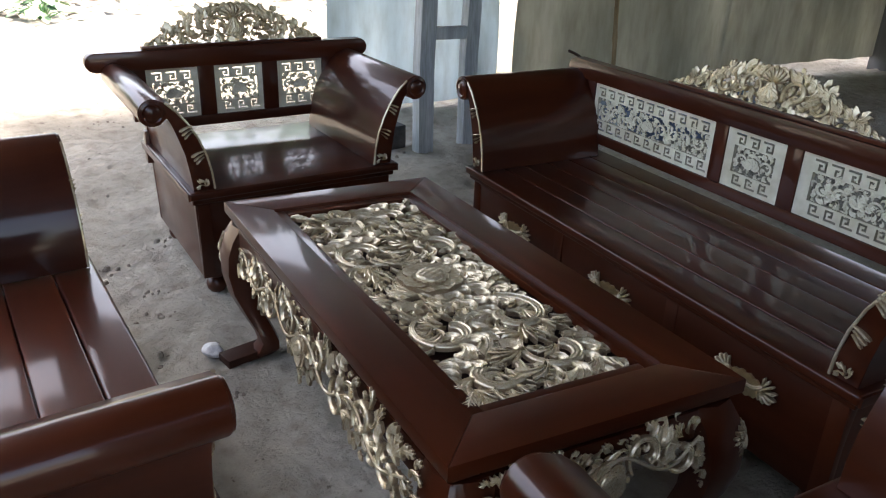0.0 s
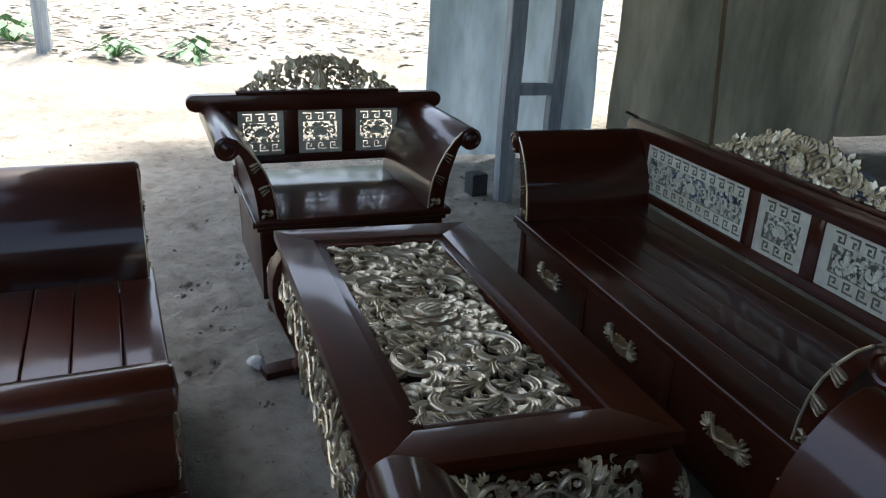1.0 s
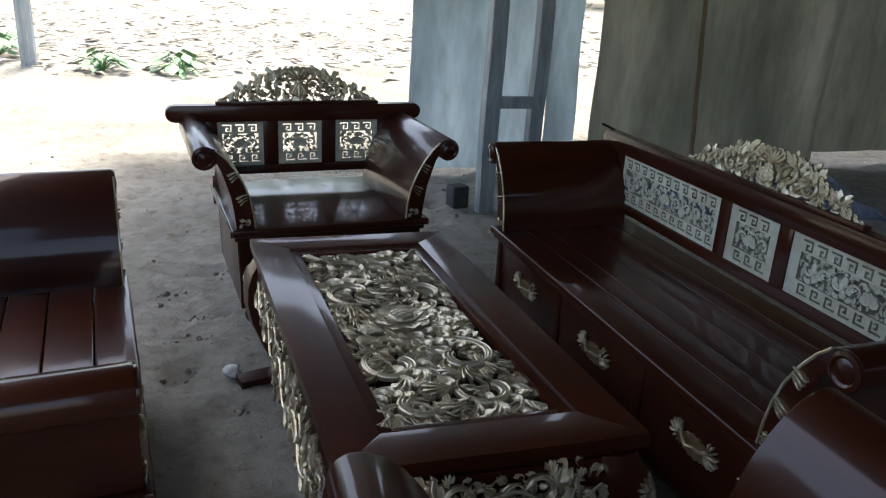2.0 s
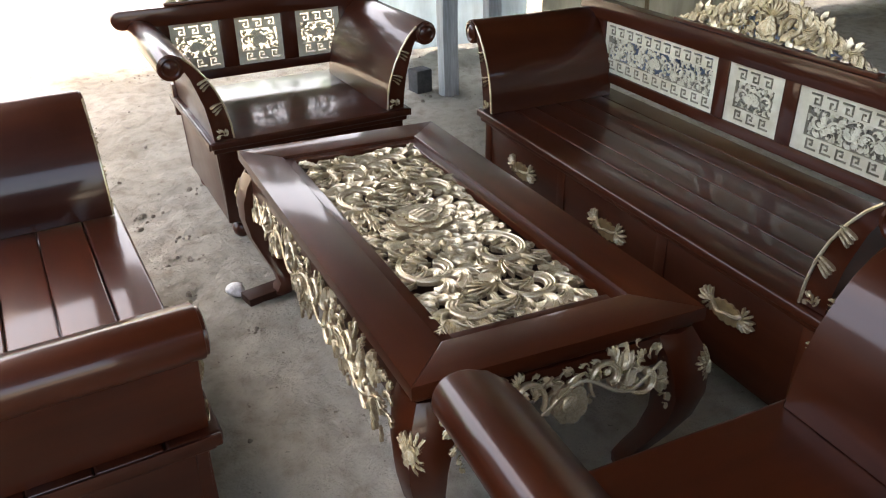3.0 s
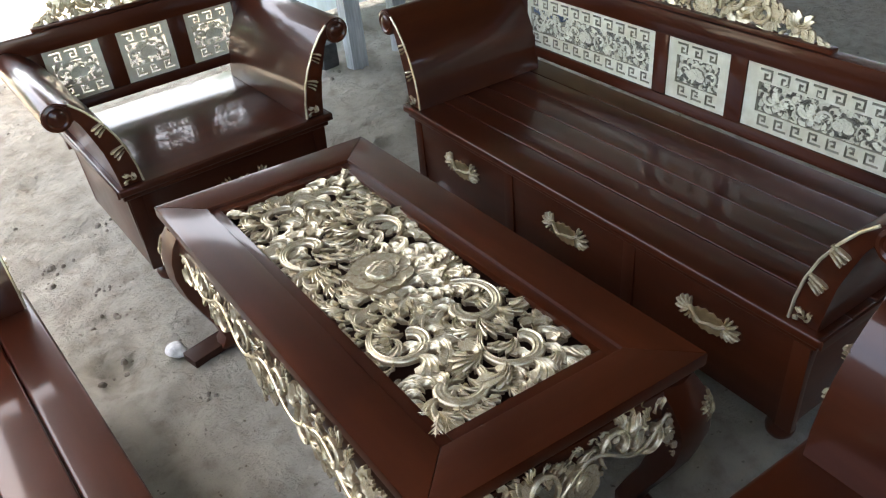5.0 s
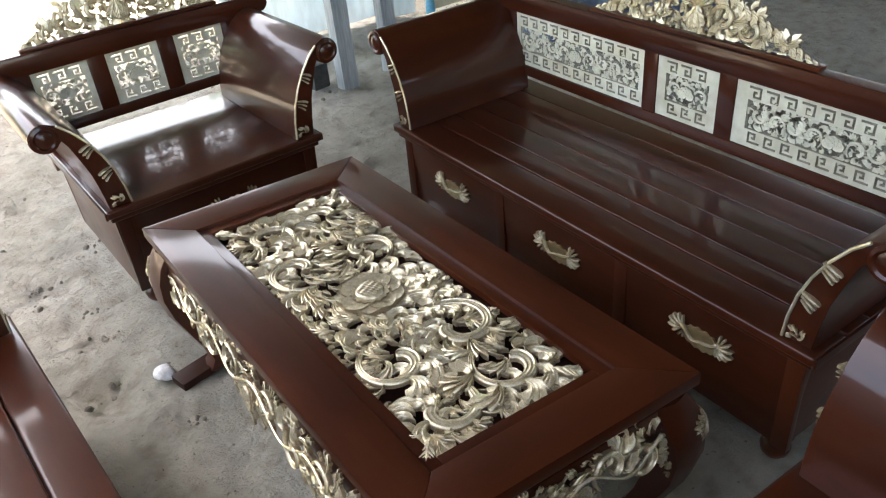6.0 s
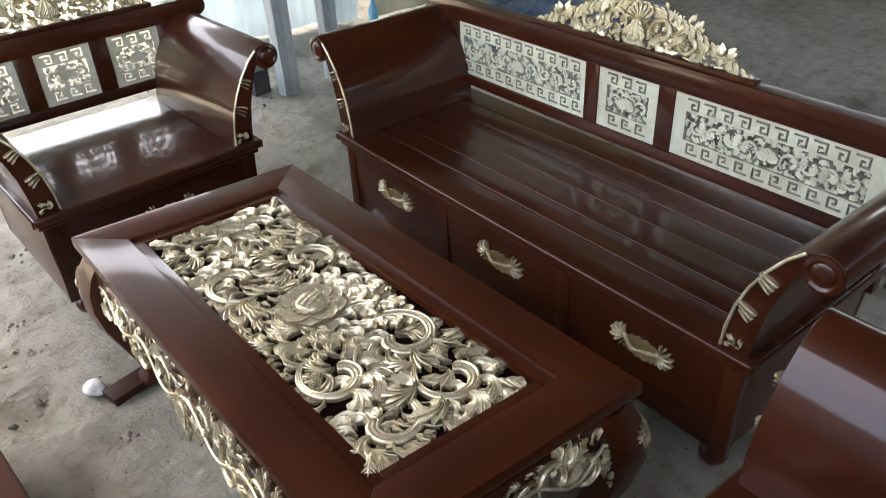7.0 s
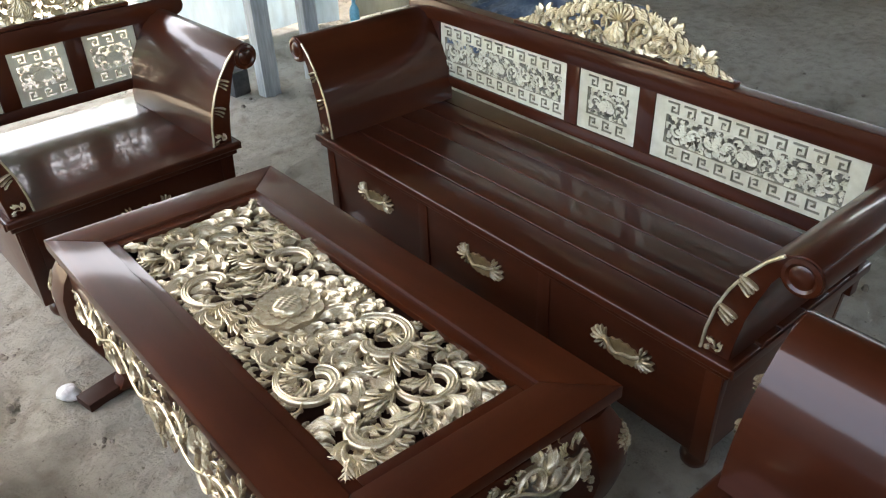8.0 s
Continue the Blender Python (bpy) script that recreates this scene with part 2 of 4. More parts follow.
def plume(name, lobes, spread, curl, notch, lean):
    """A feathery leaf: long fingers, each with a groove, that part from one stalk and sweep to a side."""
    nr, per = 9, 6
    nl = lobes * per + 1
    rows = []
    for i in range(nr):
        s = i / (nr - 1)
        row = []
        for k in range(nl):
            t = -1 + 2 * k / (nl - 1)
            f = (k % per) / per
            lobe = math.sin(math.pi * f) ** 0.75 if f else 0.0
            reach = (0.58 + 0.42 * math.cos((t - lean) * 1.25)) * (1 - notch * (1 - lobe) * s ** 1.4)
            a = spread * t * (0.30 + 0.70 * s) + curl * s * s
            d = 0.03 + 0.97 * s * reach
            groove = 0.07 * s * math.exp(-((f - 0.5) / 0.1) ** 2)
            z = 0.07 + 0.15 * math.sin(math.pi * (0.12 + 0.70 * s)) * (1 - 0.3 * t * t) + 0.15 * lobe * math.sin(math.pi * min(1, 0.12 + 0.80 * s)) - groove
            row.append((d * math.cos(a), d * math.sin(a) * (0.6 + 0.4 * s), z))
        rows.append(row)
    return grid_mesh(name, rows, 0.10)


CURL = 2 * math.pi * 0.86


def scroll_line(s):
    """The middle of a scroll that starts at (1, 0) and winds to the left round the origin: angle, radius, half width."""
    radius = 0.24 + 0.76 * (1 - s) ** 0.9
    half = 0.04 + 0.085 * math.sin(math.pi * min(1, 0.08 + 0.70 * s)) ** 0.9 + 0.10 * s * s
    if s > 0.9:
        half *= math.sqrt(max(0.0, 1 - ((s - 0.9) / 0.101) ** 2))
    return CURL * s, radius, half


def volute(name):
    """A carved scroll: a band with a raised rim and flutes that curls in to a rounded end."""
    rows = []
    ns, nt = 40, 11
    for i in range(ns):
        s = i / (ns - 1)
        a, radius, half = scroll_line(s)
        row = []
        for k in range(nt):
            t = -1 + 2 * k / (nt - 1)
            rr = radius + t * half
            rim = 0.055 * math.exp(-((t - 0.72) / 0.22) ** 2) + 0.020 * math.cos(3 * math.pi * t)
            row.append((rr * math.cos(a), rr * math.sin(a), 0.06 + 0.12 * s + 0.05 * (1 - t * t) + rim))
        rows.append(row)
    return grid_mesh(name, rows, 0.10)


def blossom(name):
    """A sunflower head: a domed, scored heart (with petals as pieces of their own)."""
    bm = bmesh.new()
    steps, rings = 44, 14
    grid = []
    for j in range(rings + 1):
        r = 0.5 * j / rings
        ring = []
        for i in range(steps):
            a = 2 * math.pi * i / steps
            x, y = r * math.cos(a), r * math.sin(a)
            z = 0.26 * math.sqrt(max(0, 1 - (r / 0.52) ** 2)) + (0.05 * abs(math.sin(x * 27)) + 0.025 * math.sin(y * 30)) * (1 if j < rings else 0)
            ring.append(bm.verts.new((x, y, z + 0.1 if j < rings else 0.0)))
        grid.append(ring)
    for a, b in zip(grid, grid[1:]):
        for i in range(steps):
            bm.faces.new((a[i], a[(i + 1) % steps], b[(i + 1) % steps], b[i]))
    bmesh.ops.remove_doubles(bm, verts=grid[0], dist=1e-5)
    return finish(bm, name, 60)


def petal_mesh(name):
    """A broad cupped petal."""
    rows = []
    for i in range(10):
        s = i / 9
        w = 0.42 * math.sin(math.pi * (0.10 + 0.72 * s)) ** 0.6 * math.sqrt(max(0.0, 1 - max(0.0, (s - 0.75) / 0.27) ** 2))
        rows.append([(s, w * (-1 + 2 * k / 6), 0.10 + 0.07 * s + 0.05 * (-1 + 2 * k / 6) ** 2 + 0.008 * math.cos(k * math.pi)) for k in range(7)])
    return grid_mesh(name, rows, 0.1)


LEAF = [acanthus("leaf", 1.5, 0.29, 0.19, 6), acanthus("leaf", 1.0, 0.26, 0.23, 5), acanthus("leaf", 2.2, 0.26, 0.13, 6), acanthus("leaf", 0.0, 0.25, 0.25, 5)]
FAN = [plume("leaf", 4, 0.60, 0.55, 0.42, 0.3), plume("leaf", 5, 0.72, 0.40, 0.46, 0.2), plume("leaf", 3, 0.45, 0.85, 0.40, 0.4), plume("leaf", 4, 0.50, 0.95, 0.48, 0.5)]
FEATHER = acanthus("feather", 0.45, 0.085, 0.085, 1)
FAN_PALE = [me.copy() for me in FAN]
SCROLL = volute("scroll")
HEART = blossom("flower_heart")
PETAL = petal_mesh("petal")


PETAL_PALE, SCROLL_PALE = PETAL.copy(), SCROLL.copy()


def place(parent, me, name, x, y, turn, size, flip=False, lift=0.0, material=None, tall=0.78):
    """One carved piece on its ground: x, y in the ground's plane, turn in degrees."""
    m = Matrix.Translation((x, y, lift)) @ Matrix.Rotation(radians(turn), 4, "Z") @ Matrix.Diagonal((size, -size if flip else size, size * tall, 1))
    return link_mesh(name, me, material or GOLD, parent, "", m)


def flower(parent, x, y, size, rng, petals=11):
    for i in range(petals):
        place(parent, PETAL, "petal", x, y, 360 * i / petals + rng.uniform(-4, 4), size * rng.uniform(0.95, 1.04), lift=size * 0.08 + 0.002 * (i % 2), tall=0.6)
    for i in range(16):
        a = 2 * math.pi * i / 16
        place(parent, PETAL, "petal", x + 0.34 * size * math.cos(a), y + 0.34 * size * math.sin(a), math.degrees(a), size * 0.25, lift=size * 0.22, tall=0.9)
    place(parent, HEART, "flower_heart", x, y, 25, size * 0.88, lift=size * 0.25, tall=0.40)


def rinceau(parent, scrolls, inside, rng, leaf, gap, bounds, keep_out=(), pale=False, tall=0.62):
    """Scrolls (x, y, start_x, start_y, hand) with feathery leaves springing from them, and leaves between."""
    material = PALE_GOLD if pale else GOLD
    fans, roll = (FAN_PALE, SCROLL_PALE) if pale else (FAN, SCROLL)
    spots, band = [], []

    def spring(x, y, turn, size, flip, lift, spare=0.45):
        """A leaf from (x, y); it shrinks until it stays in the field."""
        while size > leaf * spare:
            ex, ey = x + math.cos(radians(turn)) * size * 0.9, y + math.sin(radians(turn)) * size * 0.9
            if inside(ex, ey) and not any((ex - kx) ** 2 + (ey - ky) ** 2 < kr * kr for kx, ky, kr in keep_out):
                place(parent, rng.choice(fans), "leaf", x, y, turn, size, flip, lift=lift, material=material, tall=tall)
                spots.append(((x + ex) / 2, (y + ey) / 2))
                spots.append((x * 0.2 + ex * 0.8, y * 0.2 + ey * 0.8))
                return
            size *= 0.85

    for cx, cy, sx, sy, hand in scrolls:
        size = 0.84 * math.hypot(sx - cx, sy - cy)
        a0 = math.atan2(sy - cy, sx - cx)
        place(parent, roll, "scroll", cx, cy, math.degrees(a0), size, hand < 0, lift=0.002, material=material, tall=min(1.0, 0.048 / size) * tall / 0.62)
        for k in range(24):
            a, radius, half = scroll_line(k / 23)
            band.append((cx + radius * size * math.cos(a0 + hand * a), cy + radius * size * math.sin(a0 + hand * a), half * size))
        for s in (0.03, 0.19, 0.34, 0.48, 0.62, 0.77):
            a, radius, half = scroll_line(s)
            b = a0 + hand * a
            x, y = cx + (radius - half * 0.2) * size * math.cos(b), cy + (radius - half * 0.2) * size * math.sin(b)
            turn = math.degrees(b) + hand * rng.uniform(28, 50)
            spring(x, y, turn, leaf * rng.uniform(0.95, 1.2), hand > 0, rng.uniform(-0.002, 0.001))
        for s, inward in ((0.14, 140), (0.50, 155)):
            a, radius, half = scroll_line(s)
            b = a0 + hand * a
            x, y = cx + (radius - half * 0.7) * size * math.cos(b), cy + (radius - half * 0.7) * size * math.sin(b)
            place(parent, rng.choice(fans), "leaf", x, y, math.degrees(b) + hand * inward, size * 0.52, hand < 0, lift=-0.002, material=material, tall=tall)
    x0, x1, y0, y1 = bounds
    for _ in range(3000):
        x, y = rng.uniform(x0, x1), rng.uniform(y0, y1)
        if not inside(x, y) or any((x - a) ** 2 + (y - b) ** 2 < gap * gap for a, b in spots):
            continue
        if any((x - a) ** 2 + (y - b) ** 2 < (w + gap * 0.35) ** 2 for a, b, w in band) or any((x - a) ** 2 + (y - b) ** 2 < r * r for a, b, r in keep_out):
            continue
        near = min(scrolls, key=lambda q: (x - q[0]) ** 2 + (y - q[1]) ** 2)
        turn = math.degrees(math.atan2(y - near[1], x - near[0])) + near[4] * rng.uniform(20, 70)
        size = leaf * rng.uniform(0.7, 1.0)
        dx, dy = math.cos(radians(turn)) * size * 0.5, math.sin(radians(turn)) * size * 0.5
        spring(x - dx, y - dy, turn, size, near[4] > 0, rng.uniform(-0.006, -0.003), 0.4)


# ---- ground ----
def steps_between(lo, hi, core_lo, core_hi, fine):
    """Coordinates that are close together in the core and spread out beyond it."""
    out = list(np.arange(core_lo, core_hi + 1e-6, fine))
    d, v = fine, core_lo
    while v > lo:
        d *= 1.16
        v -= d
        out.insert(0, v)
    d, v = fine, out[-1]
    while v < hi:
        d *= 1.16
        v += d
        out.append(v)
    return out


# heel marks and broken earth: x, y, width
SCUFFS = ((-0.44, 1.60, 0.06), (-0.39, 0.41, 0.03), (-0.46, 1.16, 0.04), (-0.53, 0.98, 0.05), (-0.57, 0.71, 0.02), (-0.62, 1.44, 0.04), (-0.52, 3.65, 0.12))


def ground_height(x, y):
    p = Vector((x, y, 0))
    h = 0.012 * noise.noise(p * 1.3) + 0.012 * noise.noise(p * 4.1) + 0.018 * noise.noise(p * 9.0) + 0.012 * noise.noise(p * 17.0)
    pit = noise.noise(p * 6.0 + Vector((9, 4, 2)))
    h -= 0.10 * max(0, pit - 0.28)
    for cx, cy, wide in SCUFFS:
        h -= 0.022 * math.exp(-((x - cx) ** 2 + 2 * (y - cy) ** 2) / (2 * wide * wide))
    if y > 7.6:
        h += 0.035 * (y - 7.6) + 0.05 * noise.noise(p * 2.0)
    return h - 0.008


def build_ground():
    xs, ys = steps_between(-300, 300, -3.2, 3.4, 0.04), steps_between(-300, 400, -1.2, 4.4, 0.04)
    verts = [(x, y, ground_height(x, y)) for y in ys for x in xs]
    n = len(xs)
    faces = [(j * n + i, j * n + i + 1, (j + 1) * n + i + 1, (j + 1) * n + i) for j in range(len(ys) - 1) for i in range(n - 1)]
    me = bpy.data.meshes.new("ground")
    me.from_pydata(verts, [], faces)
    me.shade_smooth()
    tagged(link_mesh("ground", me, DIRT), "pale packed dirt floor with clods and footprints", "ground", kind="structure")


build_ground()


# ---- shed: posts, sheets, roof ----
def wavy_sheet(name, x0, x1, y, z0, z1, amp, seed, material, label, category, lean=0.0):
    """A hanging sheet with folds and a thickness."""
    nx, nz = 40, 20
    bm = bmesh.new()
    layers = []
    for off in (0.0, 0.006):
        g = []
        for j in range(nz + 1):
            row = []
            for i in range(nx + 1):
                u, w = i / nx, j / nz
                x = x0 + (x1 - x0) * u
                z = z0 + (z1 - z0) * w
                d = amp * noise.noise(Vector((x * 2.2 + seed, z * 0.5, seed))) + amp * 0.4 * noise.noise(Vector((x * 6 + seed, z * 1.2, 3)))
                x += 0.02 * noise.noise(Vector((z * 1.5, seed, 5))) + lean * (z - z0)
                zz = z + (0.02 * noise.noise(Vector((x * 3, seed, 8))) if j == 0 else 0)
                row.append(bm.verts.new((x, y + d + off, zz)))
            g.append(row)
        layers.append(g)
    for g in layers:
        for a, b in zip(g, g[1:]):
            for i in range(nx):
                bm.faces.new((a[i], a[i + 1], b[i + 1], b[i]))
    f, k = layers
    for i in range(nx):
        bm.faces.new((f[0][i], f[0][i + 1], k[0][i + 1], k[0][i]))
        bm.faces.new((f[-1][i], f[-1][i + 1], k[-1][i + 1], k[-1][i]))
    for j in range(nz):
        bm.faces.new((f[j][0], f[j + 1][0], k[j + 1][0], k[j][0]))
        bm.faces.new((f[j][-1], f[j + 1][-1], k[j + 1][-1], k[j][-1]))
    return tagged(part(name, bm, material), label, category, kind="structure")


ROOF_Z = 2.58
wavy_sheet("wall_sheet", 0.95, 1.96, 3.3, 0.03, ROOF_Z, 0.03, 1.0, BLUE_SHEET, "dented blue-grey metal sheet closing the shed", "wall")
wavy_sheet("wall_sheet", 1.96, 2.205, 3.26, 0.0, ROOF_Z, 0.008, 4.0, BLUE_SHEET, "narrow pale blue strip of sheet beside a gap", "wall")
wavy_sheet("tarpaulin_wall", 2.32, 4.42, 3.2, 0.0, ROOF_Z, 0.05, 7.0, TARP, "grey-brown tarpaulin hung as a shed wall", "tarpaulin")
wavy_sheet("tarpaulin_wall", 4.40, 7.0, 3.26, 0.10, ROOF_Z, 0.05, 12.0, TARP, "dark grey tarpaulin hung as a shed wall", "tarpaulin")


def post(name, x, y, w, d, z1, label, lean=(0, 0), z0=-0.03):
    bm = box(-w / 2, w / 2, -d / 2, d / 2, z0, z1, 0.006)
    bmesh.ops.subdivide_edges(bm, edges=[e for e in bm.edges if abs(e.verts[0].co.z - e.verts[1].co.z) > 1], cuts=14)
    for v in bm.verts:
        h = v.co.z
        v.co += Vector((lean[0] * h + 0.008 * noise.noise(Vector((h * 2, x, y))), lean[1] * h + 0.008 * noise.noise(Vector((h * 2, y, x))), 0))
    return tagged(part(name, bm, POST_WOOD, m=pose(x, y, 0)), label, "post", kind="structure")


post("post", 1.195, 2.39, 0.095, 0.09, ROOF_Z, "weathered grey wooden post standing on dirt")
post("post", 1.50, 2.42, 0.085, 0.08, ROOF_Z, "weathered grey wooden post standing on dirt")
tagged(part("brace", box(1.235, 1.465, 2.385, 2.425, 0.62, 0.69, 0.005), POST_WOOD), "short grey wooden brace between two posts", "beam", kind="structure")
post("post", -2.27, 8.6, 0.16, 0.16, 3.4, "pale wooden post outside the shed")


def build_roof():
    """Corrugated sheets out of view, set to shape the light: they reach further over the benches than over the open
    corner by the yard.
    """
    for x0, x1, y0, y1 in ((-1.35, -0.95, -2.6, 3.3), (-0.95, 7.4, -5.0, 5.0)):
        bm = bmesh.new()
        xs = np.arange(x0, x1 + 0.026, 0.05)
        ys = np.linspace(y0, y1, 4)
        rows = [[bm.verts.new((x, y, 2.74 - 0.033 * y + 0.010 * math.sin(x * 42))) for x in xs] for y in ys]
        for p, q in zip(rows, rows[1:]):
            for i in range(len(xs) - 1):
                bm.faces.new((p[i], p[i + 1], q[i + 1], q[i]))
        tagged(part("ceiling", bm, ROOF), "dull dark grey sheet roof over the shed, out of view, set to shape the light", "roof", kind="structure")


build_roof()


# Low sheet wall, unseen, added to shape reflections and light from the west.
west = bmesh.new()
for k in range(8):
    y0 = -2.8 + k * 0.45
    box(-1.80 + 0.004 * (k % 2), -1.78 + 0.004 * (k % 2), y0, y0 + 0.455, -0.03, 1.5 + 0.02 * math.sin(k * 2.3), 0.0, 1, west)
tagged(part("wall_west", west, DULL_SHEET), "low dull blue-grey sheet wall out of view, added to shape reflections", "wall", kind="structure")
# Unseen walls added on the east and south to hold back daylight.
tagged(part("wall_east", box(6.5, 6.6, -5.0, 3.3, -0.05, 1.5, 0), BLOCKER_GREY), "plain grey wall out of view, added to block light", "wall", kind="structure")
tagged(part("wall_south", box(0.5, 6.49, -5.0, -4.9, -0.05, 2.7, 0), BLOCKER_GREY), "plain grey wall out of view, added to block light", "wall", kind="structure")


# ---- fretwork panels ----
KEY = ("######..", ".....#..", "..##.#..", "..#..#..", "..####..")


def fret_panel(name, length, height, parent, m, rng, label):
    """A painted board with key-shaped slots cut through it and a pierced, leafy band along its middle."""
    cell = 0.0068
    nx, nz = int(round(length / cell)), int(round(height / cell))
    solid = np.ones((nx, nz), bool)
    units = max(2, (nx - 4) // 8)
    left = (nx - units * 8 + 1) // 2
    for u in range(units):
        for r, line in enumerate(KEY):
            for c, ch in enumerate(line):
                if ch == "#":
                    solid[left + u * 8 + c, nz - 3 - r] = False
                    solid[left + u * 8 + 7 - c, 2 + r] = False
    mid_lo, mid_hi = 8, nz - 9
    solid[left:nx - left, mid_lo:mid_hi + 1] = False
    sx, sz, th = length / nx, height / nz, 0.012
    bm = bmesh.new()
    cache = {}

    def v(i, j, y):
        key = (i, j, y)
        if key not in cache:
            cache[key] = bm.verts.new((-length / 2 + i * sx, y, j * sz))
        return cache[key]

    for i in range(nx):
        for j in range(nz):
            if not solid[i, j]:
                continue
            bm.faces.new((v(i, j, 0), v(i + 1, j, 0), v(i + 1, j + 1, 0), v(i, j + 1, 0)))
            bm.faces.new((v(i, j, th), v(i, j + 1, th), v(i + 1, j + 1, th), v(i + 1, j, th)))
            for di, dj, a, b in ((-1, 0, (i, j), (i, j + 1)), (1, 0, (i + 1, j + 1), (i + 1, j)), (0, -1, (i + 1, j), (i, j)), (0, 1, (i, j + 1), (i + 1, j + 1))):
                ii, jj = i + di, j + dj
                if not (0 <= ii < nx and 0 <= jj < nz) or not solid[ii, jj]:
                    # slot walls get the darker tone too: shade put into their colour
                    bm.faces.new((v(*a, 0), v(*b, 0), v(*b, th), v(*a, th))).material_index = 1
    board = part(name, bm, PALE_GOLD, parent, label, m)
    # the leafy band stands on a plane of its own: x along, y up
    zc = (mid_lo + mid_hi + 1) / 2 * sz
    half = (mid_hi - mid_lo + 1) * sz / 2
    wide = length / 2 - left * sx
    band = new("leaf_band")
    band.parent = board
    band.matrix_basis = Matrix.Translation((0, 0.008, zc)) @ Matrix.Rotation(radians(90), 4, "X")
    n = max(1, int(round(wide / 0.075)))
    coils = []
    for side in (-1, 1):
        for i in range(n):
            x = side * (0.035 + (wide - 0.045) * (i + 0.5) / n)
            up = 1 if i % 2 else -1
            coils.append((x, up * half * 0.12, x - side * 0.024, up * half * 0.75, side * up))
    rinceau(band, coils, lambda x, y: abs(x) < wide and abs(y) < half, rng, 0.036, 0.0140, (-wide, wide, -half, half), [(0, 0, 0.026)], True, 0.5)
    for i in range(5):
        place(band, PETAL_PALE, "petal", 0, -0.012, 90 + (i - 2) * 36, 0.032, material=PALE_GOLD, lift=0.006)
    return board


# ---- seating ----
def arm_outline():
    inner = [(-0.095, 0.412), (-0.090, 0.47), (-0.078, 0.53), (-0.056, 0.59), (-0.026, 0.645), (0.008, 0.69), (0.040, 0.720)]
    roll = [(0.085 + 0.045 * math.cos(radians(a)), 0.69 + 0.045 * math.sin(radians(a))) for a in range(125, -171, -18)]
    outer = [(0.030, 0.648), (0.014, 0.60), (-0.004, 0.54), (-0.015, 0.47), (-0.020, 0.412)]
    return inner, roll, outer


def build_arm(unit, half, depth, side, rng, bead):
    """A scrolled arm; side is 1 or -1 along the seat."""
    inner, roll, outer = arm_outline()
    pts = [(side * (half + o), z) for o, z in inner + roll + outer]
    arm = part("arm", prism(pts, 0.02, depth + 0.01, "y", 0.003), WOOD_ACROSS, unit)
    # gilt bead along the inner front edge, and carved sprays on the front
    if bead:
        part("bead", tube([(side * (half + o + 0.004), 0.018, z) for o, z in inner], 0.0040, 6), GOLD, arm, "gilt edge bead")
    disc = lathe([(0.0, 0.0), (0.041, 0.0), (0.041, 0.006), (0.032, 0.009), (0.026, 0.005), (0.018, 0.010), (0.0, 0.012)][1:], 22)
    part("scroll_end", disc, WOOD, arm, "", Matrix.Translation((side * (half + 0.085), 0.021, 0.69)) @ Matrix.Rotation(radians(90), 4, "X"))
    for z, o, kind in ((0.430, -0.056, "palmette"), (0.535, -0.066, "claw"), (0.625, -0.036, "claw")):
        spray = new("spray")
        spray.parent = arm
        spray.matrix_basis = Matrix.Translation((side * (half + o), 0.019, z)) @ Matrix.Rotation(radians(90), 4, "X")
        if kind == "palmette":
            for turn in (25, 90, 155):
                place(spray, FAN[2], "leaf", 0.0, -0.004, turn - 20, 0.034 if turn == 90 else 0.028, tall=0.9)
        else:
            for k in range(3):
                turn = -8 - 9 * k
                place(spray, FEATHER, "feather", side * 0.002, 0.013 - 0.010 * k, turn if side > 0 else 180 - turn, 0.046 - 0.005 * k, side > 0, tall=1.3)
    return arm


def build_handle(parent, x, y, z):
    """A carved pull: two feathered ends joined by a curved grip."""
    pull = new("handle")
    pull.parent = parent
    pull["label"] = "gilt carved pull"
    pull.matrix_basis = Matrix.Translation((x, y, z)) @ Matrix.Rotation(radians(90), 4, "X")
    path = [(-0.058 + 0.116 * i / 14, 0.010 - 0.014 * math.sin(math.pi * i / 14) + 0.004 * math.sin(math.pi * i / 3.5), 0.008 + 0.016 * math.sin(math.pi * i / 14)) for i in range(15)]
    part("grip", tube(path, [0.0045 + 0.002 * abs(math.cos(math.pi * i / 14)) for i in range(15)], 8), GOLD, pull)
    for s in (-1, 1):
        for a in (-100, -76, -52, -28, -4, 20, 44, 66):
            place(pull, FEATHER, "feather", s * 0.050, 0.004, a if s > 0 else 180 - a, 0.052 - abs(a + 20) * 0.00020, s < 0, lift=0.004, tall=1.1)
    rim = [(0.058 * math.cos(a), -0.010 + (0.030 + 0.003 * math.cos(14 * a)) * math.sin(a)) for a in np.linspace(0, 2 * math.pi, 57)[:-1]]
    part("back_plate", prism(rim, 0.0, 0.007, "z"), GOLD_DARK, pull)


def build_foot(unit, x, y, top):
    r = 0.036
    prof = [(r * 0.7, -0.004), (r * 0.95, 0.008), (r * 1.05, 0.026), (r * 0.9, 0.044), (r * 0.62, 0.052), (r * 0.75, 0.060), (r * 1.1, 0.066), (r * 1.1, top)]
    part("foot", lathe(prof, 20), WOOD, unit, "", Matrix.Translation((x, y, 0)))


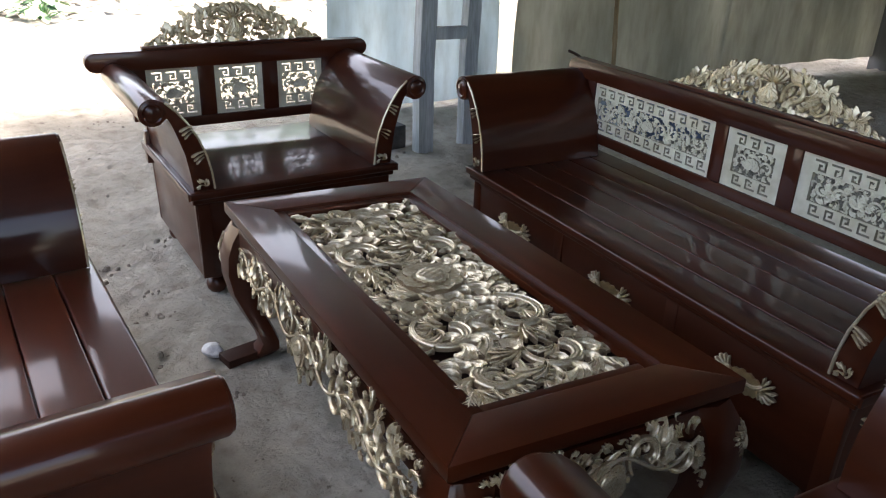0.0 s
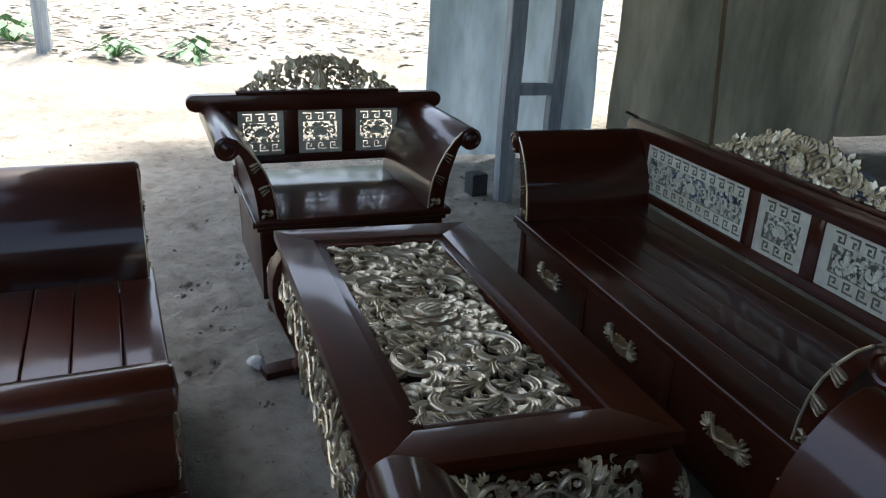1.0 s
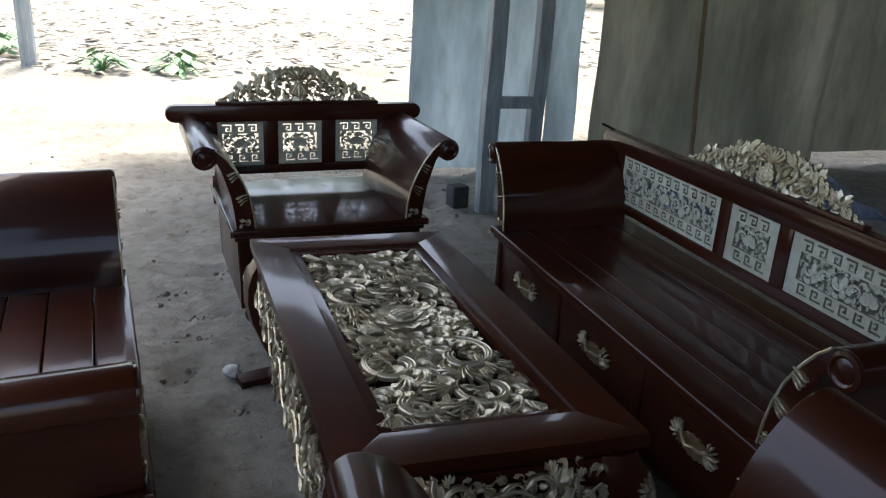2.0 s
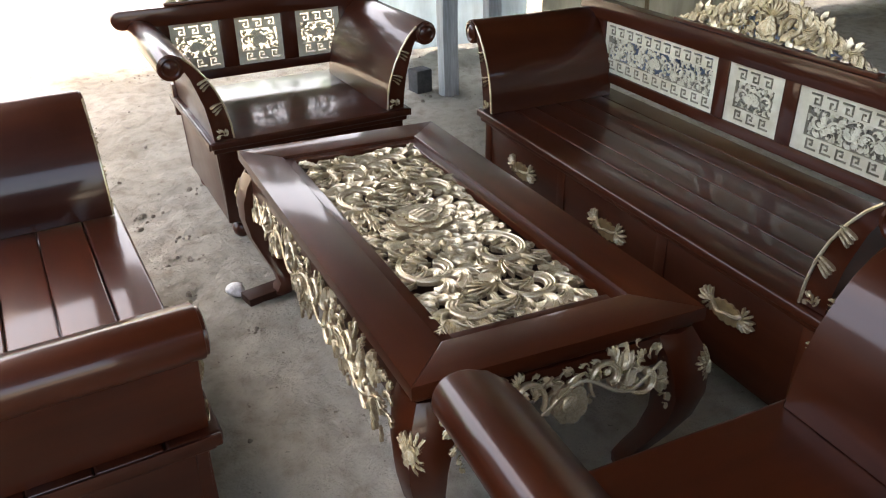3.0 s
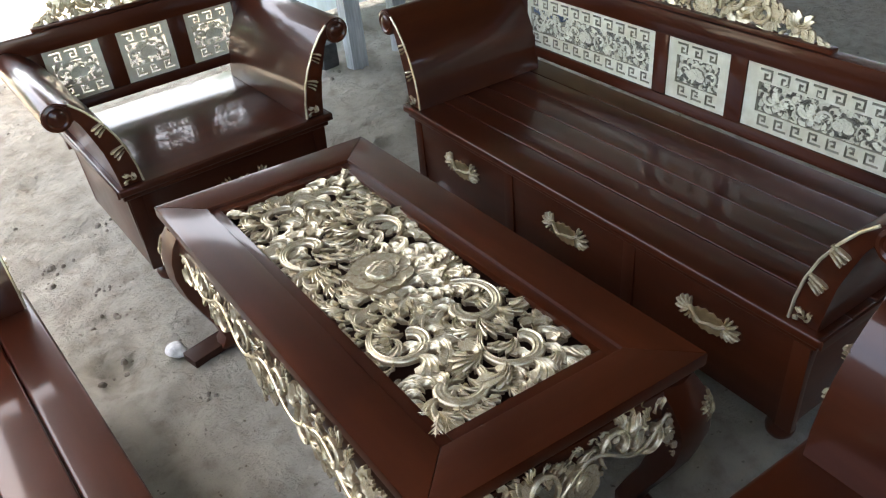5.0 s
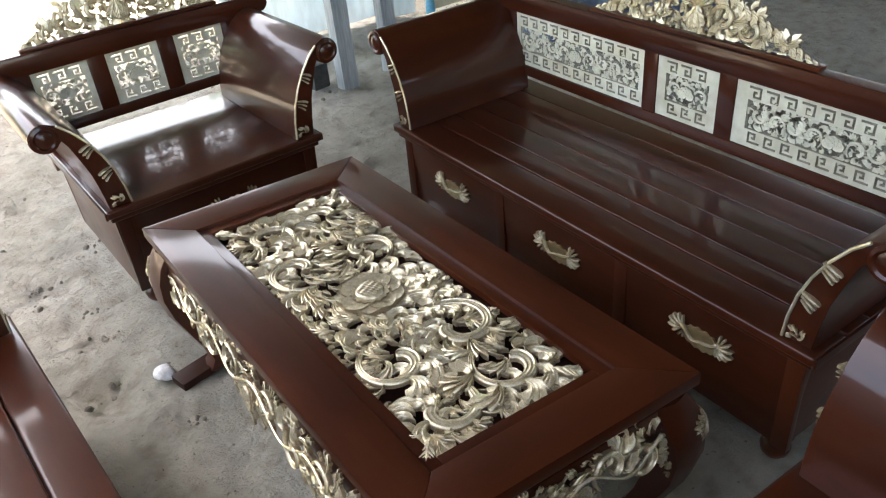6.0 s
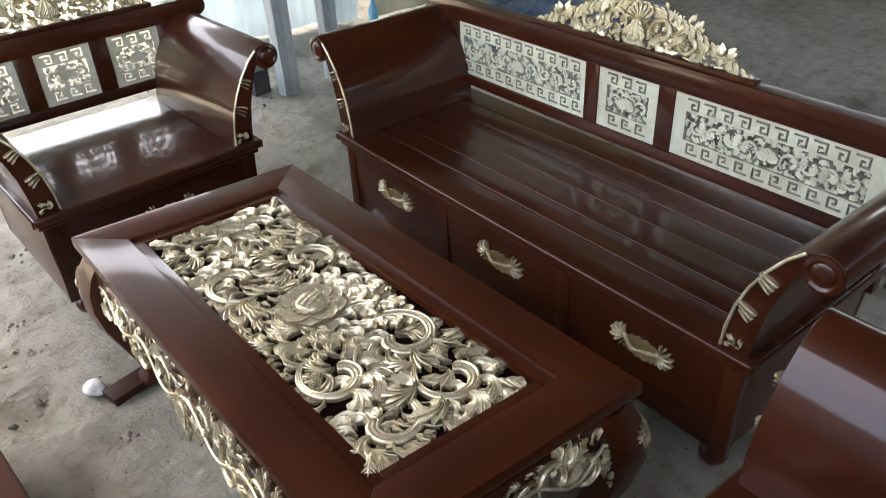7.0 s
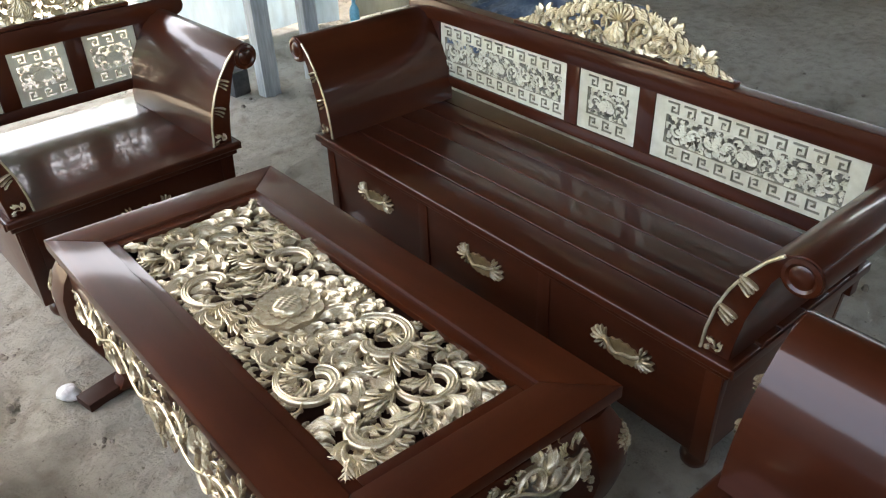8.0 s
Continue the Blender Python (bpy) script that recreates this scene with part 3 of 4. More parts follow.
def build_crest(unit, width, height, y, z, rng):
    """A pierced carved crest: scrolls and leaves under an arched outline."""
    crest = part("crest", box(-width / 2, width / 2, y - 0.016, y + 0.016, z, z + 0.014, 0.004), WOOD, unit)
    field = new("crest_carving")
    field.parent = crest
    field["label"] = "gilt pierced leaf carving"
    field.matrix_basis = Matrix.Translation((0, y + 0.002, z + 0.012)) @ Matrix.Rotation(radians(76), 4, "X")
    h = width / 2

    def top(x):
        u = min(1, abs(x) / h)
        return height * (0.10 + 0.90 * (0.5 + 0.5 * math.cos(math.pi * u)) ** 0.62)

    def inside(x, yy):
        return abs(x) < h - 0.01 and 0.0 <= yy < max(0.012, top(x) - 0.012)

    k, v = width / 0.83, height / 0.15
    scrolls = []
    for side in (-1, 1):
        scrolls += [(side * 0.088 * k, 0.058 * v, side * 0.040 * k, 0.022 * v, -side), (side * 0.185 * k, 0.050 * v, side * 0.150 * k, 0.090 * v, side),
                    (side * 0.268 * k, 0.036 * v, side * 0.235 * k, 0.014 * v, -side), (side * 0.335 * k, 0.022 * v, side * 0.312 * k, 0.042 * v, side)]
    rinceau(field, scrolls, inside, rng, 0.050, 0.0135, (-h, h, 0, height), [(0, 0.07 * v, 0.024)])
    # a shell over a cup-shaped leaf in the middle
    for a in (-72, -52, -32, -11, 11, 32, 52, 72):
        place(field, FEATHER, "feather", 0, 0.078 * v, 90 + a, 0.056 * v, lift=0.006, tall=1.0)
    for a in (-28, 0, 28):
        place(field, LEAF[3], "leaf", 0, 0.085 * v, 270 + a, 0.070 * v, lift=0.009)
    # a rim of small leaves lying along the arch
    n = int(width / 0.026)
    for i in range(n):
        x = -h * 0.97 + 1.94 * h * i / (n - 1)
        slope = math.degrees(math.atan2(top(x + 0.01) - top(x - 0.01), 0.02))
        s = 1 if x > 0 else -1
        turn = slope if s > 0 else slope + 180
        place(field, LEAF[i % 2], "leaf", x - s * 0.020, max(0.004, top(x - s * 0.02) - 0.014), turn - s * 10, 0.048, s > 0, lift=0.0)


def build_seat(name, label, category, group, m, length, depth, panels, planks, handles, seed, crest, rise=0.15, rail=0.135):
    """A bench or armchair. Local x runs along its front edge, y from front to back."""
    rng = random.Random(seed)
    unit = thing(name, label, category, group, m)
    h, Z, base = length / 2, 0.41, 0.075
    # seat planks with eased edges
    edges = [0.0, *planks, depth + 0.075]
    for i, (a, b) in enumerate(zip(edges, edges[1:])):
        over = h if i == 0 else h - 0.002
        part("plank", box(-over, over, a + (0.0013 if i else 0), b - 0.0013, Z - 0.028, Z + rng.uniform(-0.0006, 0.0006), 0.0045 if i else 0.009, 3), WOOD, unit)
    for s in (-1, 1):
        part("end_moulding", box(s * (h + 0.0015) - 0.004, s * (h + 0.0015) + 0.004, 0.004, depth + 0.071, Z - 0.029, Z - 0.002, 0.0035, 2), WOOD_ACROSS, unit)
    part("seat_moulding", box(-h + 0.010, h - 0.010, 0.014, depth + 0.065, Z - 0.048, Z - 0.0285, 0.006, 3), WOOD, unit)
    # box below the seat, slightly drawn in towards the ground
    for x0, x1, y0, y1, nm in ((-h + 0.020, h - 0.020, 0.028, 0.052, "front_panel"), (-h + 0.020, h - 0.020, depth + 0.03, depth + 0.052, "rear_panel")):
        bm = box(x0, x1, y0, y1, base, Z - 0.049, 0.003)
        for v in bm.verts:
            f = 1 - 0.035 * (Z - v.co.z) / Z
            v.co.x *= f
            if nm == "front_panel":
                v.co.y += 0.012 * (Z - v.co.z) / Z
        front = part(nm, bm, WOOD, unit)
        if nm == "front_panel":
            for hx in handles:
                build_handle(front, hx, 0.031, 0.268)
            n = max(1, len(handles))
            for i in range(n + 1):
                x = (-h + 0.05) + (length - 0.10) * i / n
                part("stile", box(x - 0.022, x + 0.022, 0.0275, 0.048, base + 0.002, Z - 0.05, 0.002), WOOD_UP, front)
    for s in (-1, 1):
        bm = box(-0.011, 0.011, 0.054, depth + 0.028, base, Z - 0.049, 0.003)
        for v in bm.verts:
            v.co.x += s * (h - 0.032) * (1 - 0.035 * (Z - v.co.z) / Z)
        part("side_panel", bm, WOOD_ACROSS, unit)
    part("base_rail", box(-h + 0.10, h - 0.10 - length * 0.25, 0.014, 0.05, base - 0.005, base + 0.028, 0.008, 3), WOOD, unit)
    for sx in (-1, 1):
        for fy in (0.085, depth - 0.005):
            build_foot(unit, sx * (h - 0.085), fy, base + 0.002)
    for side in (-1, 1):
        build_arm(unit, h, depth, side, rng, seed < 9)
    # back: rails, stiles, fretwork boards
    y0, y1 = depth, depth + 0.036
    reach = h + rail
    end = [(reach - 0.036 + 0.036 * math.cos(radians(a)), 0.738 + 0.036 * math.sin(radians(a))) for a in range(-90, 91, 20)]
    outline = end + [(-x, z) for x, z in reversed(end)]
    top_rail = part("top_rail", prism(outline, y0 - 0.006, y1 + 0.006, "y", 0.005), WOOD, unit)
    part("bottom_rail", box(-h + 0.01, h - 0.01, y0, y1, 0.462, 0.502, 0.004), WOOD, unit)
    inner = [(-h - 0.03, panels[0][0])] + [(a[1], b[0]) for a, b in zip(panels, panels[1:])] + [(panels[-1][1], h + 0.03)]
    for a, b in inner:
        part("back_stile", box(a, b, y0 + 0.001, y1 - 0.001, 0.5025, 0.7015, 0.003), WOOD_UP, unit)
    for a, b in ((-h, -h + 0.05), (h - 0.05, h)):
        part("back_post", box(a, b, y0 + 0.002, y1 + 0.002, 0.33, 0.4615, 0.003), WOOD_UP, unit)
    for a, b in panels:
        fret_panel("fret_panel", b - a - 0.001, 0.1985, unit, Matrix.Translation(((a + b) / 2, y0 + 0.006, 0.503)), rng, "pale gilt board with key-pattern slots and leaves")
    if crest:
        build_crest(unit, crest, rise, depth + 0.018, 0.7745, rng)
    return unit


def at(x, y, turn):
    return pose(x, y, 0, 0, 0, turn)


build_seat("long_bench", "dark red-brown lacquered three-seat bench with gilt carved crest", "bench", "carved seating set",
           at(0.660, 0.083, -89.2), 1.682, 0.558, [(-0.80, -0.168), (-0.113, 0.119), (0.178, 0.80)], (0.125, 0.215, 0.32, 0.425, 0.53), (-0.52, 0.01, 0.54), 3, 0.83, 0.140)
build_seat("armchair", "dark red-brown lacquered armchair with gilt pierced back panels", "armchair", "carved seating set",
           at(0.0235, 1.017, 4.0), 0.79, 0.635, [(-0.365, -0.165), (-0.10, 0.10), (0.165, 0.365)], (), (0.03,), 5, 0.735, 0.165, 0.182)
build_seat("two_seat_bench", "dark red-brown lacquered two-seat bench with plank seat", "bench", "carved seating set",
           at(-0.658, 0.045, 95.5), 1.165, 0.60, [(-0.54, -0.12), (-0.075, 0.075), (0.12, 0.54)], (0.105, 0.225, 0.335, 0.445, 0.54), (-0.28, 0.28), 7, 0.75)
build_seat("armchair", "dark red-brown lacquered armchair with broad scrolled arms", "armchair", "carved seating set",
           at(0.139, -0.895, 180) @ Matrix.Diagonal((1, 1, 0.968, 1)), 0.70, 0.635, [(-0.32, -0.13), (-0.085, 0.085), (0.13, 0.32)], (), (0.0,), 9, 0.66)


# ---- coffee table ----
def build_table():
    rng = random.Random(21)
    # a hand-made top, a little out of square
    skew = Matrix(((1, 0, 0, 0), (-0.065, 1, 0, 0), (0, 0, 1, 0), (0, 0, 0, 1)))
    table = thing("coffee_table", "dark lacquered coffee table with gilt carved top", "coffee table", m=at(0.027, -0.018, 2.2))
    W, L, T = 0.33, 0.665, 0.498
    IW, IL = 0.217, 0.552

    def put(name, bm, material, parent, label=""):
        bm.transform(skew)
        return part(name, bm, material, parent, label)

    def frame_board(outline):
        bm = prism(outline, T - 0.034, T, "z", 0.004)
        return bm

    put("top_board", frame_board([(-W, -L), (-IW, -IL), (-IW, IL), (-W, L)]), WOOD_ACROSS, table)
    put("top_board", frame_board([(W, -L), (W, L), (IW, IL), (IW, -IL)]), WOOD_ACROSS, table)
    put("top_board", frame_board([(-W, L), (-IW, IL), (IW, IL), (W, L)]), WOOD, table)
    put("top_board", frame_board([(-W, -L), (W, -L), (IW, -IL), (-IW, -IL)]), WOOD, table)
    for s in (-1, 1):
        put("edge_moulding", box(s * (W - 0.044) - 0.03, s * (W - 0.044) + 0.03, -L + 0.014, L - 0.014, T - 0.052, T - 0.0345, 0.007, 3), WOOD_ACROSS, table)
        put("edge_moulding", box(-W + 0.075, W - 0.075, s * (L - 0.044) - 0.03, s * (L - 0.044) + 0.03, T - 0.052, T - 0.0345, 0.007, 3), WOOD, table)
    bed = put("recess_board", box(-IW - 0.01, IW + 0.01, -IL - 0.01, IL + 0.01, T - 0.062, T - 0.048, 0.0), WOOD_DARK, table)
    # flat sunk ledge round the carving
    for s in (-1, 1):
        put("recess_ledge", box(s * (IW - 0.0145) - 0.0155, s * (IW - 0.0145) + 0.0155, -IL, IL, T - 0.030, T - 0.010, 0.002), WOOD_ACROSS, table)
        put("recess_ledge", box(-IW + 0.031, IW - 0.031, s * (IL - 0.0145) - 0.0155, s * (IL - 0.0145) + 0.0155, T - 0.030, T - 0.010, 0.002), WOOD, table)
    # carved panel
    field = new("carved_panel")
    field.parent = table
    field["label"] = "gilt pierced panel of leaves round a flower"
    field.matrix_basis = Matrix.Translation((-0.004, 0.002, T - 0.024)) @ skew
    A, B = 0.191, 0.518

    def inside(x, y):
        return abs(x) < A and abs(y) < B

    scrolls = [(-0.083, -0.243, -0.114, -0.145, 1), (0.090, -0.228, 0.070, -0.115, -1), (-0.080, -0.421, -0.074, -0.318, -1), (0.098, -0.400, 0.074, -0.300, 1),
               (0.089, 0.181, 0.088, 0.090, 1), (-0.096, 0.205, -0.085, 0.105, -1), (0.077, 0.405, 0.093, 0.310, -1), (-0.090, 0.396, -0.062, 0.308, 1)]
    rinceau(field, scrolls, inside, rng, 0.076, 0.0200, (-A, A, -B, B), [(-0.005, -0.005, 0.066)])
    for sx in (-1, 1):
        for sy in (-1, 1):
            turn = math.degrees(math.atan2(sy * 0.75, sx * 0.66))
            place(field, LEAF[3], "leaf", sx * (A - 0.046), sy * (B - 0.050), turn, 0.070, lift=0.004)
            place(field, FAN[0], "leaf", sx * (A - 0.050), sy * (B - 0.060), turn + 50, 0.058, lift=0.0)
            place(field, FAN[0], "leaf", sx * (A - 0.050), sy * (B - 0.060), turn - 50, 0.058, True, lift=0.0)
    # small leaves that end along the panel's border
    for i in range(20):
        for s in (-1, 1):
            place(field, FAN[i % 4], "leaf", s * (A - 0.042), -B + 0.03 + i * (2 * B - 0.06) / 19, (0 if s > 0 else 180) + rng.uniform(-45, 20), rng.uniform(0.038, 0.044), i % 2 == 0, lift=rng.uniform(-0.006, -0.003), tall=0.62)
    for i in range(7):
        for s in (-1, 1):
            place(field, FAN[i % 4], "leaf", -A + 0.035 + i * (2 * A - 0.07) / 6, s * (B - 0.042), s * 90 + rng.uniform(-45, 20), rng.uniform(0.038, 0.044), i % 2 == 0, lift=rng.uniform(-0.006, -0.003), tall=0.62)
    flower(field, -0.005, -0.005, 0.080, rng, 9)
    # legs: cabriole, with a carved knee
    for sx in (-1, 1):
        for sy in (-1, 1):
            cx, cy = sx * (W - 0.055), sy * (L - 0.055)
            d = Vector((sx, sy)).normalized()
            line = [(-0.006, 0.445, 0.056), (0.018, 0.40, 0.060), (0.038, 0.345, 0.058), (0.048, 0.28, 0.050), (0.038, 0.21, 0.042), (0.008, 0.14, 0.033), (-0.026, 0.085, 0.030), (-0.040, 0.05, 0.032), (-0.030, 0.022, 0.040), (-0.012, 0.0, 0.036)]
            bm = bmesh.new()
            rings = []
            for o, z, r in line:
                px, py = cx + d.x * o, cy + d.y * o
                rings.append([bm.verts.new((px + r * math.cos(radians(a)) * (1.12 if a % 90 else 1), py + r * math.sin(radians(a)) * (1.12 if a % 90 else 1), z)) for a in range(0, 360, 45)])
            for a, b in zip(rings, rings[1:]):
                for i in range(8):
                    bm.faces.new((a[i], a[(i + 1) % 8], b[(i + 1) % 8], b[i]))
            bm.faces.new(rings[0])
            bm.faces.new(rings[-1])
            leg = put("leg", bm, WOOD_UP, table)
            knee = new("knee_carving")
            knee.parent = leg
            knee["label"] = "gilt flower carved on the knee"
            kp = skew @ Vector((cx + d.x * 0.092, cy + d.y * 0.092, 0.350))
            knee.matrix_basis = Matrix.Translation(kp) @ Matrix.Rotation(math.atan2(d.y, d.x) + math.pi / 2, 4, "Z") @ Matrix.Rotation(radians(86), 4, "X")
            knee.matrix_basis = knee.matrix_basis @ Matrix.Diagonal((0.64, 0.86, 0.9, 1))
            for ring, length, raise_by, shape in ((18, 0.060, -0.006, FEATHER), (15, 0.048, 0.0, FEATHER), (11, 0.032, 0.003, PETAL)):
                for k in range(ring):
                    phi = 2 * math.pi * (k + 0.5 * (ring % 4)) / ring + rng.uniform(-0.06, 0.06)
                    fold = Matrix.Rotation(0.45 * math.cos(phi) ** 2, 4, "Y") @ Matrix.Diagonal((length, length, length, 1))
                    link_mesh("petal", shape, GOLD, knee, "", Matrix.Translation((0, 0, raise_by)) @ Matrix.Rotation(phi, 4, "Z") @ fold)
            place(knee, HEART, "flower_heart", 0, 0, 90, 0.042, lift=0.005, tall=0.7)
    # aprons: a plain board and the pierced garland that hangs in front of it
    for side in range(4):
        long = side < 2
        s = 1 if side % 2 else -1
        half = (L if long else W) - 0.10
        o = (W if long else L) - 0.020
        if long:
            bm = box(s * o - 0.010, s * o + 0.010, -half, half, 0.375, T - 0.053, 0.003)
        else:
            bm = box(-half, half, s * o - 0.010, s * o + 0.010, 0.375, T - 0.053, 0.003)
        board = put("apron", bm, WOOD, table)
        g = new("garland")
        g.parent = board
        g["label"] = "gilt pierced leaf garland"
        turn = {(-1, True): -90, (1, True): 90, (-1, False): 0, (1, False): 180}[(s, long)]
        pos = Vector((s * (o + 0.013), 0, 0.446)) if long else Vector((0, s * (o + 0.013), 0.446))
        g.matrix_basis = skew @ Matrix.Translation(pos) @ Matrix.Rotation(radians(turn), 4, "Z") @ Matrix.Rotation(radians(78), 4, "X")

        def low(x, half=half, deep=1.0 if long else 0.75):
            u = abs(x) / half
            return deep * -0.105 - 0.035 * math.cos(math.pi * u * 3) - 0.055 * max(0, u - 0.82) / 0.18

        def garland_inside(x, y, half=half, low=low):
            return abs(x) < half + 0.03 and low(x) < y < 0.0

        n = max(1, int(half / 0.115))
        sc = []
        for side in (-1, 1):
            for i in range(n):
                x = side * (0.05 + (half - 0.05) * (i + 0.5) / n)
                up = 1 if i % 2 else -1
                sc.append((x, -0.066 - 0.012 * up, x - side * 0.040, -0.066 + 0.026 * up, side * up))
        rinceau(g, sc, garland_inside, rng, 0.050, 0.019, (-half - 0.03, half + 0.03, -0.17, 0.0), [(0, -0.085, 0.034)])
        flower(g, 0.0, -0.085, 0.044, rng, 9)
        stem = [(-half + 2 * half * i / 60, -0.070 + 0.026 * math.sin(2 * math.pi * n * i / 60 + 0.8), 0.008) for i in range(61)]
        part("stem", tube(stem, 0.0038, 6), GOLD, g)
    return table


build_table()

# slab and stone under the far leg
slab = bmesh.new()
box(-0.075, 0.075, -0.035, 0.035, -0.006, 0.022, 0.004, 2, slab)
tagged(part("wood_slab", slab, WOOD_DARK, m=pose(-0.315, 0.585, 0, 0, 0, 14)), "thin dark wooden slab under a table leg", "board")
rock = bmesh.new()
bmesh.ops.create_icosphere(rock, subdivisions=3, radius=0.032)
for v in rock.verts:
    v.co += v.co.normalized() * 0.012 * noise.noise(v.co * 40)
    v.co.z *= 0.65
tagged(part("stone", rock, STONE, m=pose(-0.405, 0.635, 0.014)), "small white stone lying beside a table leg", "stone")

# block beside the post
blk = box(-0.055, 0.055, -0.05, 0.05, -0.01, 0.13, 0.012)
tagged(part("block", blk, BLOCK, m=pose(1.06, 2.50, 0, 0, 0, 12)), "dark rough block standing beside a post", "block")


# thin stick lying across the bench's corner
stick = bmesh.new()
tube([Vector((1.18, 1.05, 0.797)).lerp(Vector((1.54, 1.13, 0.632)), i / 12) + Vector((0, 0, 0.003 * math.sin(i))) for i in range(13)], 0.006, 7, stick)
tagged(part("stick", stick, WOOD_DARK), "thin dark stick lying over a bench corner", "stick")

# crumpled sheet behind the long bench
def build_heap():
    bm = bmesh.new()
    n = 46
    grid = []
    for j in range(n + 1):
        row = []
        for i in range(n + 1):
            x, y = -0.7 + 1.4 * i / n, -0.32 + 0.64 * j / n
            edge = max(0, 1 - (x / 0.7) ** 4) * max(0, 1 - (y / 0.32) ** 4)
            p = Vector((x * 3, y * 4, 2))
            h = (0.17 + 0.13 * noise.noise(p) + 0.07 * abs(noise.noise(p * 2.3)) + 0.03 * noise.noise(p * 6)) * edge ** 0.6
            row.append(bm.verts.new((x + 0.05 * noise.noise(p * 1.7), y + 0.05 * noise.noise(p * 1.9 + Vector((3, 1, 4))), h - 0.01)))
        grid.append(row)
    for a, b in zip(grid, grid[1:]):
        for i in range(n):
            bm.faces.new((a[i], a[i + 1], b[i + 1], b[i]))
    tagged(part("plastic_sheet", bm, BLUE_TARP, m=pose(3.15, 2.25, 0, 0, 0, -12)), "crumpled blue-grey plastic sheet heaped on the ground", "sheet")


build_heap()

# bamboo pole against the tarpaulin, and a bottle by the gap
pole = bmesh.new()
ends = (Vector((3.16, 3.08, -0.02)), Vector((2.98, 3.10, 2.3)))
tube([ends[0].lerp(ends[1], i / 40) + Vector((0.012 * noise.noise(Vector((i * 0.15, 0, 1))), 0, 0)) for i in range(41)], [0.017 if i % 8 else 0.021 for i in range(41)], 8, pole)
tagged(part("bamboo_pole", pole, BAMBOO), "thin brown bamboo pole leaning on a tarpaulin", "pole")
bottle = lathe([(0.025, 0.0), (0.032, 0.004), (0.033, 0.10), (0.028, 0.125), (0.013, 0.15), (0.012, 0.17), (0.014, 0.172), (0.014, 0.185)], 18)
tagged(part("bottle", bottle, AQUA, m=pose(2.20, 3.05, -0.004)), "pale blue plastic bottle standing by the wall", "bottle")

# ---- outside: litter and plants ----
def build_litter():
    rng = random.Random(4)
    verts, faces = [], []
    for _ in range(3000):
        y = 7.6 + abs(rng.gauss(0, 1)) * 6 + rng.random() * 1.5
        x = rng.uniform(-5.5 - (y - 7) * 0.5, 5 + (y - 7) * 0.6)
        s = rng.uniform(0.05, 0.15)
        a, tilt = rng.uniform(0, 6.28), rng.uniform(-0.5, 0.5)
        z = ground_height(x, y) + 0.02
        n = len(verts)
        for u, w, h in ((-1, 0, 0.0), (0, -0.36, 0.12), (1, 0, 0.05), (0, 0.36, 0.18)):
            px, py = u * s * math.cos(a) - w * s * math.sin(a), u * s * math.sin(a) + w * s * math.cos(a)
            verts.append((x + px, y + py, z + h * s + tilt * px * 0.5))
        faces += [(n, n + 1, n + 2), (n, n + 2, n + 3)]
    me = bpy.data.meshes.new("leaf_litter")
    me.from_pydata(verts, [], faces)
    tagged(link_mesh("leaf_litter", me, LITTER), "dry brown leaves scattered on the bank", "leaves", kind="stuff")


build_litter()


def build_plant(x, y, size, seed):
    rng = random.Random(seed)
    root = thing("plant", "low green leafy plant growing on the ground", "plant", "plants outside", pose(x, y, ground_height(x, y)))
    bm, stems = bmesh.new(), bmesh.new()
    for i in range(46):
        a, e = rng.uniform(0, 6.28), rng.uniform(0.25, 1.2)
        l = size * rng.uniform(0.5, 1.0)
        tip = Vector((math.cos(a) * math.cos(e) * l, math.sin(a) * math.cos(e) * l, math.sin(e) * l * 0.75))
        tube([(0, 0, -0.02), tip * 0.5 + Vector((0, 0, 0.04)), tip], [0.008, 0.006, 0.003], 4, stems)
        side = Vector((-math.sin(a), math.cos(a), 0)) * l * 0.17
        fwd = Vector((math.cos(a), math.sin(a), -0.5)) * l * 0.42
        q = [bm.verts.new(p) for p in (tip - fwd * 0.3, tip + side + fwd * 0.2, tip + fwd * 0.9, tip - side + fwd * 0.2)]
        bm.faces.new(q)
    part("stalk", stems, GREEN, root)
    part("foliage", bm, GREEN, root)


build_plant(-0.56, 8.1, 0.42, 1)
build_plant(-1.45, 8.2, 0.34, 2)
build_plant(-2.75, 9.3, 0.5, 3)


